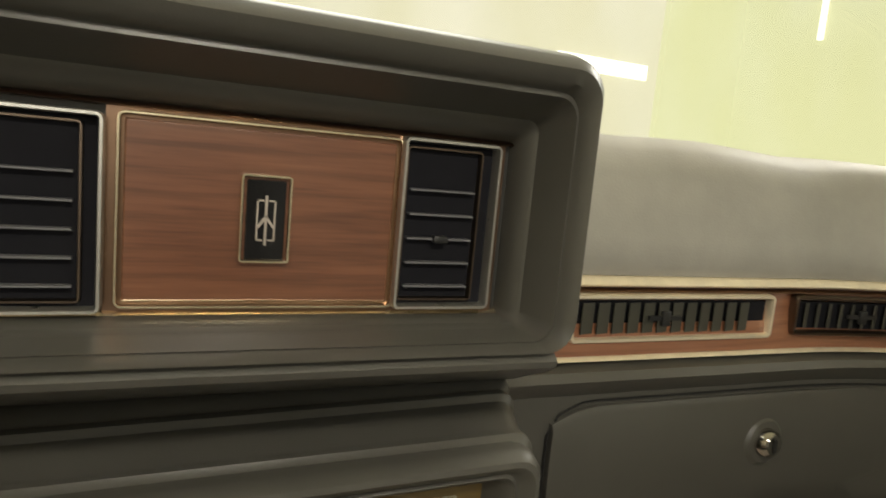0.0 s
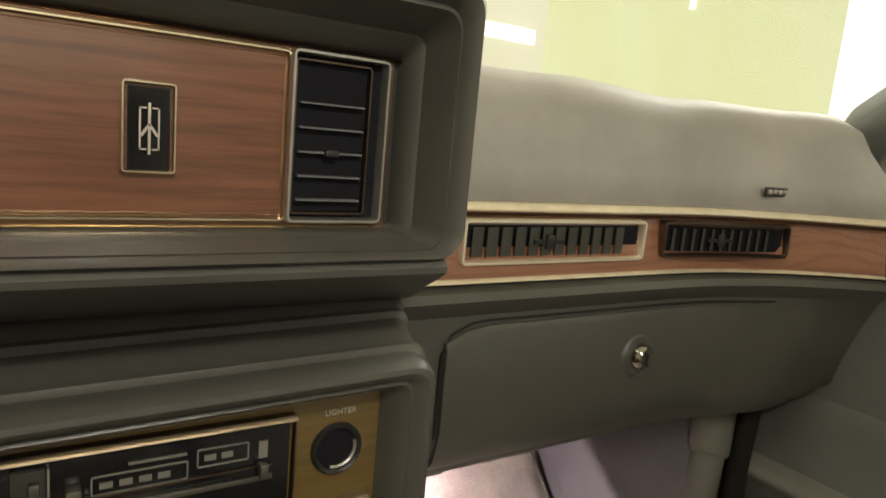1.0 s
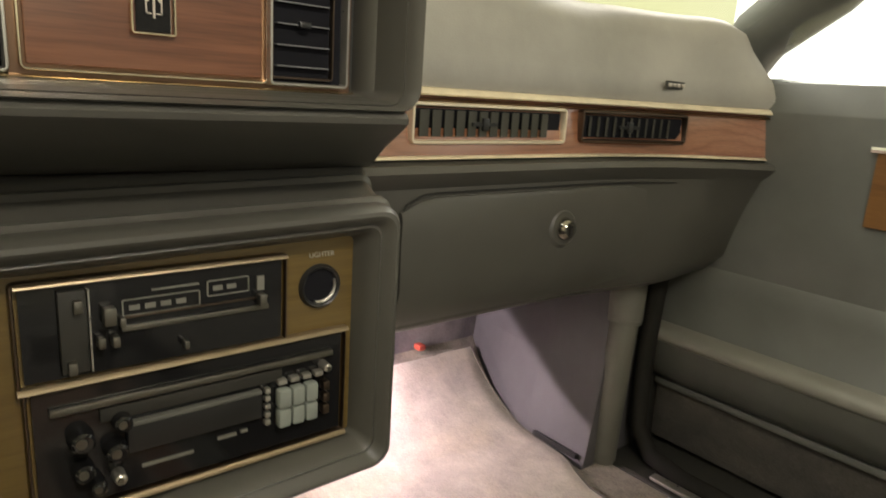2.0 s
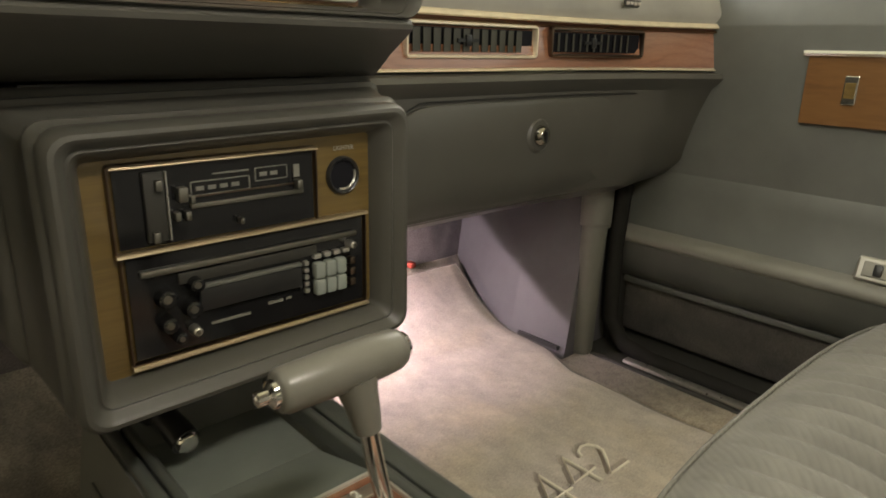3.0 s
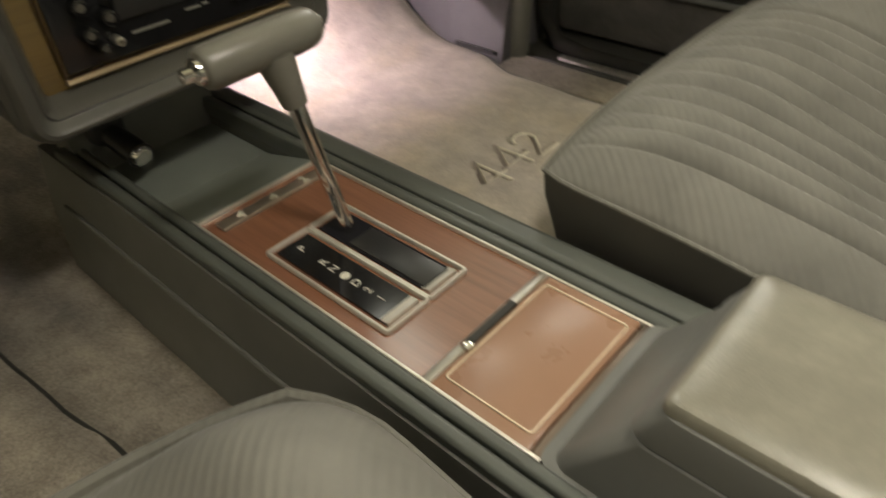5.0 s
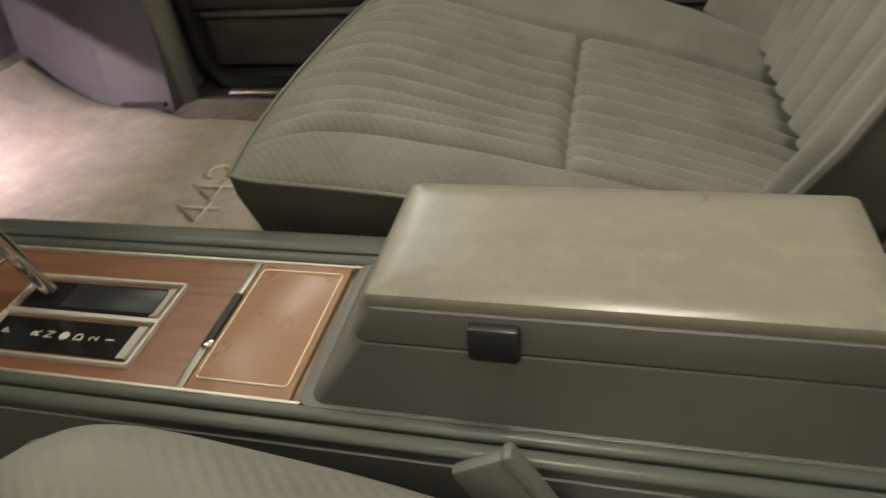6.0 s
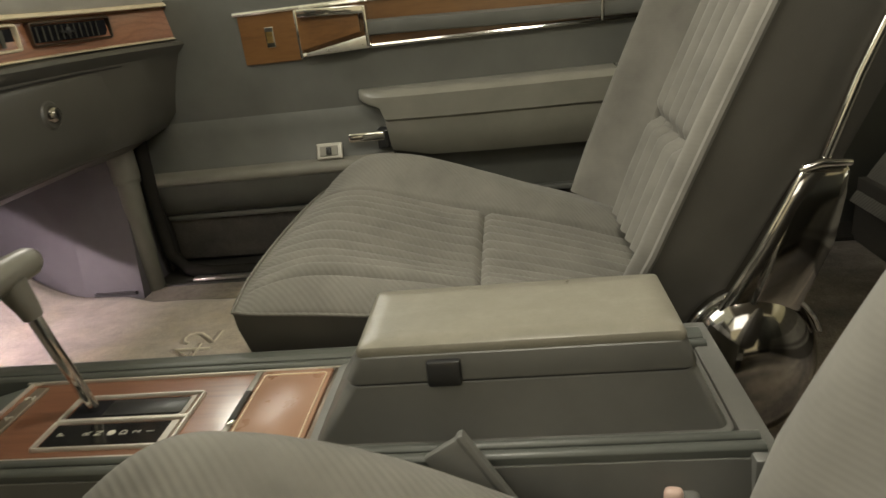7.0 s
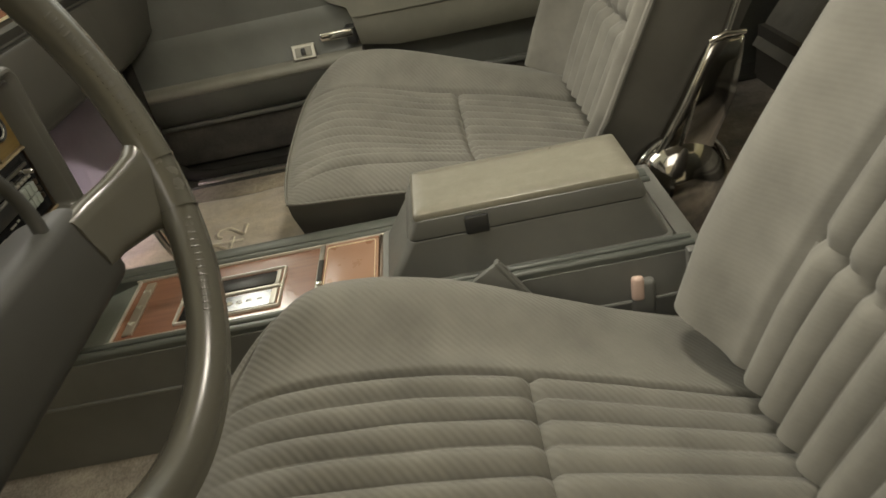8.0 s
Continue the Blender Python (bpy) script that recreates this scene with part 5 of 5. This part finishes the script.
for a in (-0.378, -0.60):
    part("rim_seam", disc(WM @ Vector((R * math.cos(a), R * math.sin(a), 0)), WM.to_3x3() @ Vector((math.sin(-a), math.cos(a), 0)), RT * 1.075, 0.0014, 24), WHEELG, wheel)
part("column_shroud", tube([WM @ Vector((0, -0.072, -0.06)), WM @ Vector((0, -0.075, -0.13)), WM @ Vector((0, -0.10, -0.33))], [0.040, 0.048, 0.056], 18), DARK, wheel, "dark grey column shroud")

# ---- passenger door ----
door = thing("car_door", "grey vinyl passenger door with wood-grain strip and chrome trim", "door", (0.90, 0.0, 0.138))
DX = 0.868
part("panel", prism([(0.93, 0.145), (0.93, 0.672), (0.905, 0.682), (0.880, 0.676), (DX, 0.64), (DX, 0.36), (DX + 0.004, 0.30), (0.882, 0.145)], "y", -0.60, 0.60, 0.002), DOORV, door, "padded grey vinyl door panel")
part("carpet", prism([(0.884, 0.148), (0.872, 0.240), (0.862, 0.242), (0.868, 0.148)], "y", -0.58, 0.598, 0.002), DOORLOW, door, "dark carpeted lower door")
# lower shelf moulding
YS = [0.60 - 0.48 * i / 24 for i in range(25)]
part("shelf", rings([[(DX + 0.004, y, 0.244), (DX - 0.012, y, 0.2475), (DX - 0.026, y, 0.262), (DX - 0.038, y, 0.288), (DX - 0.0450, y, 0.3085), (DX - 0.0480, y, 0.317), (DX - 0.0490, y, 0.3235), (DX - 0.0475, y, 0.3290), (DX - 0.042, y, 0.3325), (DX - 0.020, y, 0.3360), (DX - 0.0165, y, 0.3400), (DX - 0.007, y, 0.398), (DX - 0.002, y, 0.422), (DX + 0.002, y, 0.430)] for y in YS]), DOORV, door, "moulded grey shelf ridge")
# Added strip: the bright line along the ledge is put into its paler colour.
part("shelf_lip", rings([[(DX - 0.0470, y, 0.3150), (DX - 0.0505, y, 0.3180), (DX - 0.0518, y, 0.3235), (DX - 0.0500, y, 0.3300), (DX - 0.0440, y, 0.3350), (DX - 0.0260, y, 0.3385), (DX - 0.0240, y, 0.3350)] for y in YS]), LIPV, door, "paler strip giving the shelf its bright edge line")
part("pocket_lip", boxed(0.8545, 0.872, -0.55, 0.598, 0.2355, 0.2465, 0.003), DOORV, door)
# armrest with its pull cup
ARM = [(0.172, 0.25, 0.441), (0.165, 0.5, 0.437), (0.150, 0.65, 0.431), (0.132, 0.72, 0.424), (0.126, 0.74, 0.405), (0.121, 0.76, 0.345), (0.05, 0.92, 0.332), (-0.05, 1.0, 0.330), (-0.15, 1.0, 0.330), (-0.285, 1.0, 0.330)]


def arm_ring(y, k, low):
    h = 0.455
    return [(DX + 0.004, y, h), (DX - 0.036 * k, y, h - 0.001), (DX - 0.052 * k, y, h - 0.005), (DX - 0.060 * k, y, h - 0.013), (DX - 0.058 * k, y, max(low, 0.402)), (DX - 0.053 * k, y, max(low - 0.001, 0.398)), (DX - 0.050 * k, y, max(low - 0.002, 0.360)), (DX - 0.030 * k, y, low - 0.003), (DX + 0.004, y, low - 0.008)]


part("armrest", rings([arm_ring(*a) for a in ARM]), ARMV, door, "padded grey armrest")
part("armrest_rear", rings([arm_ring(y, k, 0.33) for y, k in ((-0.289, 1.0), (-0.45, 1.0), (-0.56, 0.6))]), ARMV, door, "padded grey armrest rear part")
part("pull_cup", boxed(DX - 0.036, DX - 0.006, 0.124, 0.146, 0.348, 0.384, 0.004), BLACK, door, "dark handle recess", False)
part("handle_cup", boxed(DX - 0.032, DX - 0.012, 0.120, 0.1335, 0.352, 0.386, 0.005), BLACK, door, "dark recess behind the handle", False)
han = part("door_handle", boxed(DX - 0.038, DX - 0.028, 0.130, 0.199, 0.3640, 0.3820, 0.0045, 3), CHROME, door, "flat chrome inside door handle")
sw = part("window_switch", boxed(-0.004, 0.004, -0.025, 0.025, -0.0155, 0.0155, 0.003, m=pose(DX - 0.031, 0.239, 0.352, 0, 21, 0)), STEEL, door, "chrome power window switch plate", False)
part("switch_key", boxed(-0.006, -0.003, -0.017, 0.017, -0.0095, 0.0095, 0.001, m=pose(DX - 0.031, 0.239, 0.352, 0, 21, 0)), SCUFF, sw, "dull switch well", False)
part("switch_key", boxed(-0.009, -0.005, -0.005, 0.005, -0.0075, 0.0075, 0.002, m=pose(DX - 0.031, 0.239, 0.352, 0, 21, 0)), BLACK, sw)
# wood-grain strip and bright mouldings
part("wood_strip", boxed(DX - 0.006, DX + 0.002, 0.268, 0.372, 0.518, 0.604, 0.001), DOORWOOD, door, "mustard wood-grain plate", False)
em = part("door_emblem", boxed(DX - 0.009, DX - 0.005, 0.309, 0.325, 0.545, 0.580, 0.001), CHROME, door, "bright rectangular lamp emblem", False)
part("emblem_inset", boxed(DX - 0.0105, DX - 0.009, 0.311, 0.323, 0.553, 0.572), OAK, em)
part("wood_strip", boxed(DX - 0.006, DX + 0.002, -0.45, 0.262, 0.530, 0.606, 0.001), DOORWOOD, door, "red-brown wood-grain strip", False)
part("trim_bar", boxed(DX - 0.010, DX, 0.262, 0.2675, 0.520, 0.606, 0.001), CHROME, door, "bright upright bar")
part("trim_bar", tube([(DX - 0.006, 0.262, 0.5255), (DX - 0.008, 0.15, 0.529), (DX - 0.008, -0.26, 0.531), (DX - 0.006, -0.45, 0.531)], 0.0045, 8), CHROME, door, "bright lower moulding")
part("trim_bar", tube([(DX - 0.006, 0.378, 0.606), (DX - 0.008, 0.15, 0.607), (DX - 0.006, -0.45, 0.607)], 0.0045, 8), CHROME, door, "bright upper moulding")
part("grab_strap", rings([[(DX - 0.012, y, 0.547 + dz), (DX - 0.022, y, 0.549 + dz), (DX - 0.024, y, 0.558 + dz), (DX - 0.022, y, 0.570 + dz), (DX - 0.012, y, 0.574 + dz)] for y, dz in ((0.138, 0.0), (0.05, -0.002), (-0.10, -0.007), (-0.26, -0.011), (-0.42, -0.014))]), DOORV, door, "padded grey grab strap")
part("strap_end", rings([[(DX - 0.012, 0.262, 0.600), (DX - 0.014, 0.262, 0.534), (DX - 0.006, 0.262, 0.534), (DX - 0.006, 0.262, 0.600)], [(DX - 0.020, 0.150, 0.590), (DX - 0.022, 0.150, 0.556), (DX - 0.008, 0.150, 0.556), (DX - 0.008, 0.150, 0.590)]]), DOORWOOD, door, "tapered wood-grain strap end", False)
part("trim_wedge", prism([(0.257, 0.590), (0.257, 0.604), (0.138, 0.599), (0.138, 0.585)], "x", DX - 0.026, DX - 0.006, 0.0015), CHROME, door, "bright upper frame of the strap end")
part("trim_wedge", prism([(0.252, 0.5235), (0.252, 0.529), (0.138, 0.549), (0.138, 0.527)], "x", DX - 0.024, DX - 0.006, 0.0015), SATIN, door, "bright lower frame of the strap end")
for y in (0.138, -0.266):
    part("trim_bar", boxed(DX - 0.027, DX - 0.004, y - 0.003, y + 0.003, 0.530, 0.598, 0.0015), CHROME, door, "bright upright bar")
wpane = part("window_pane", prism([(-0.52, 0.66), (0.52, 0.66), (0.50, 0.74), (0.06, 1.07), (-0.52, 1.09)], "x", 0.885, 0.889), GLASS, door, "clear side window", False)
wpane.visible_shadow = False

# ---- rear bench ----
rear = thing("rear_seat", "dim grey pleated velour rear bench seat", "seat", (CX, -0.95, FLOOR_Z))


def bench(x0, x1, n, fn, name, material, label):
    rows = []
    for j in range(31):
        rows.append([fn(lerp(x0, x1, i / n), j / 30) for i in range(n + 1)])
    return part(name, rings(rows, closed_ring=False), material, rear, label)


def fl(x):
    return 0.008 * abs(math.sin(x * math.pi / 0.035))


bench(-0.50, 0.77, 220, lambda x, v: (x, lerp(-0.66, -1.12, v), 0.20 + 0.13 * math.sin(min(1, v / 0.25) * math.pi / 2) + fl(x) * min(1, v * 4)), "cushion", CLOTHX, "pleated rear cushion")
bench(-0.50, 0.77, 220, lambda x, v: (x, -1.06 - 0.16 * v + fl(x), 0.30 + 0.42 * v), "backrest", CLOTHZ, "pleated rear backrest")
part("base", boxed(-0.50, 0.77, -1.25, -0.67, FLOOR_Z + 0.002, 0.24), TRIM, rear, "dark bench base")
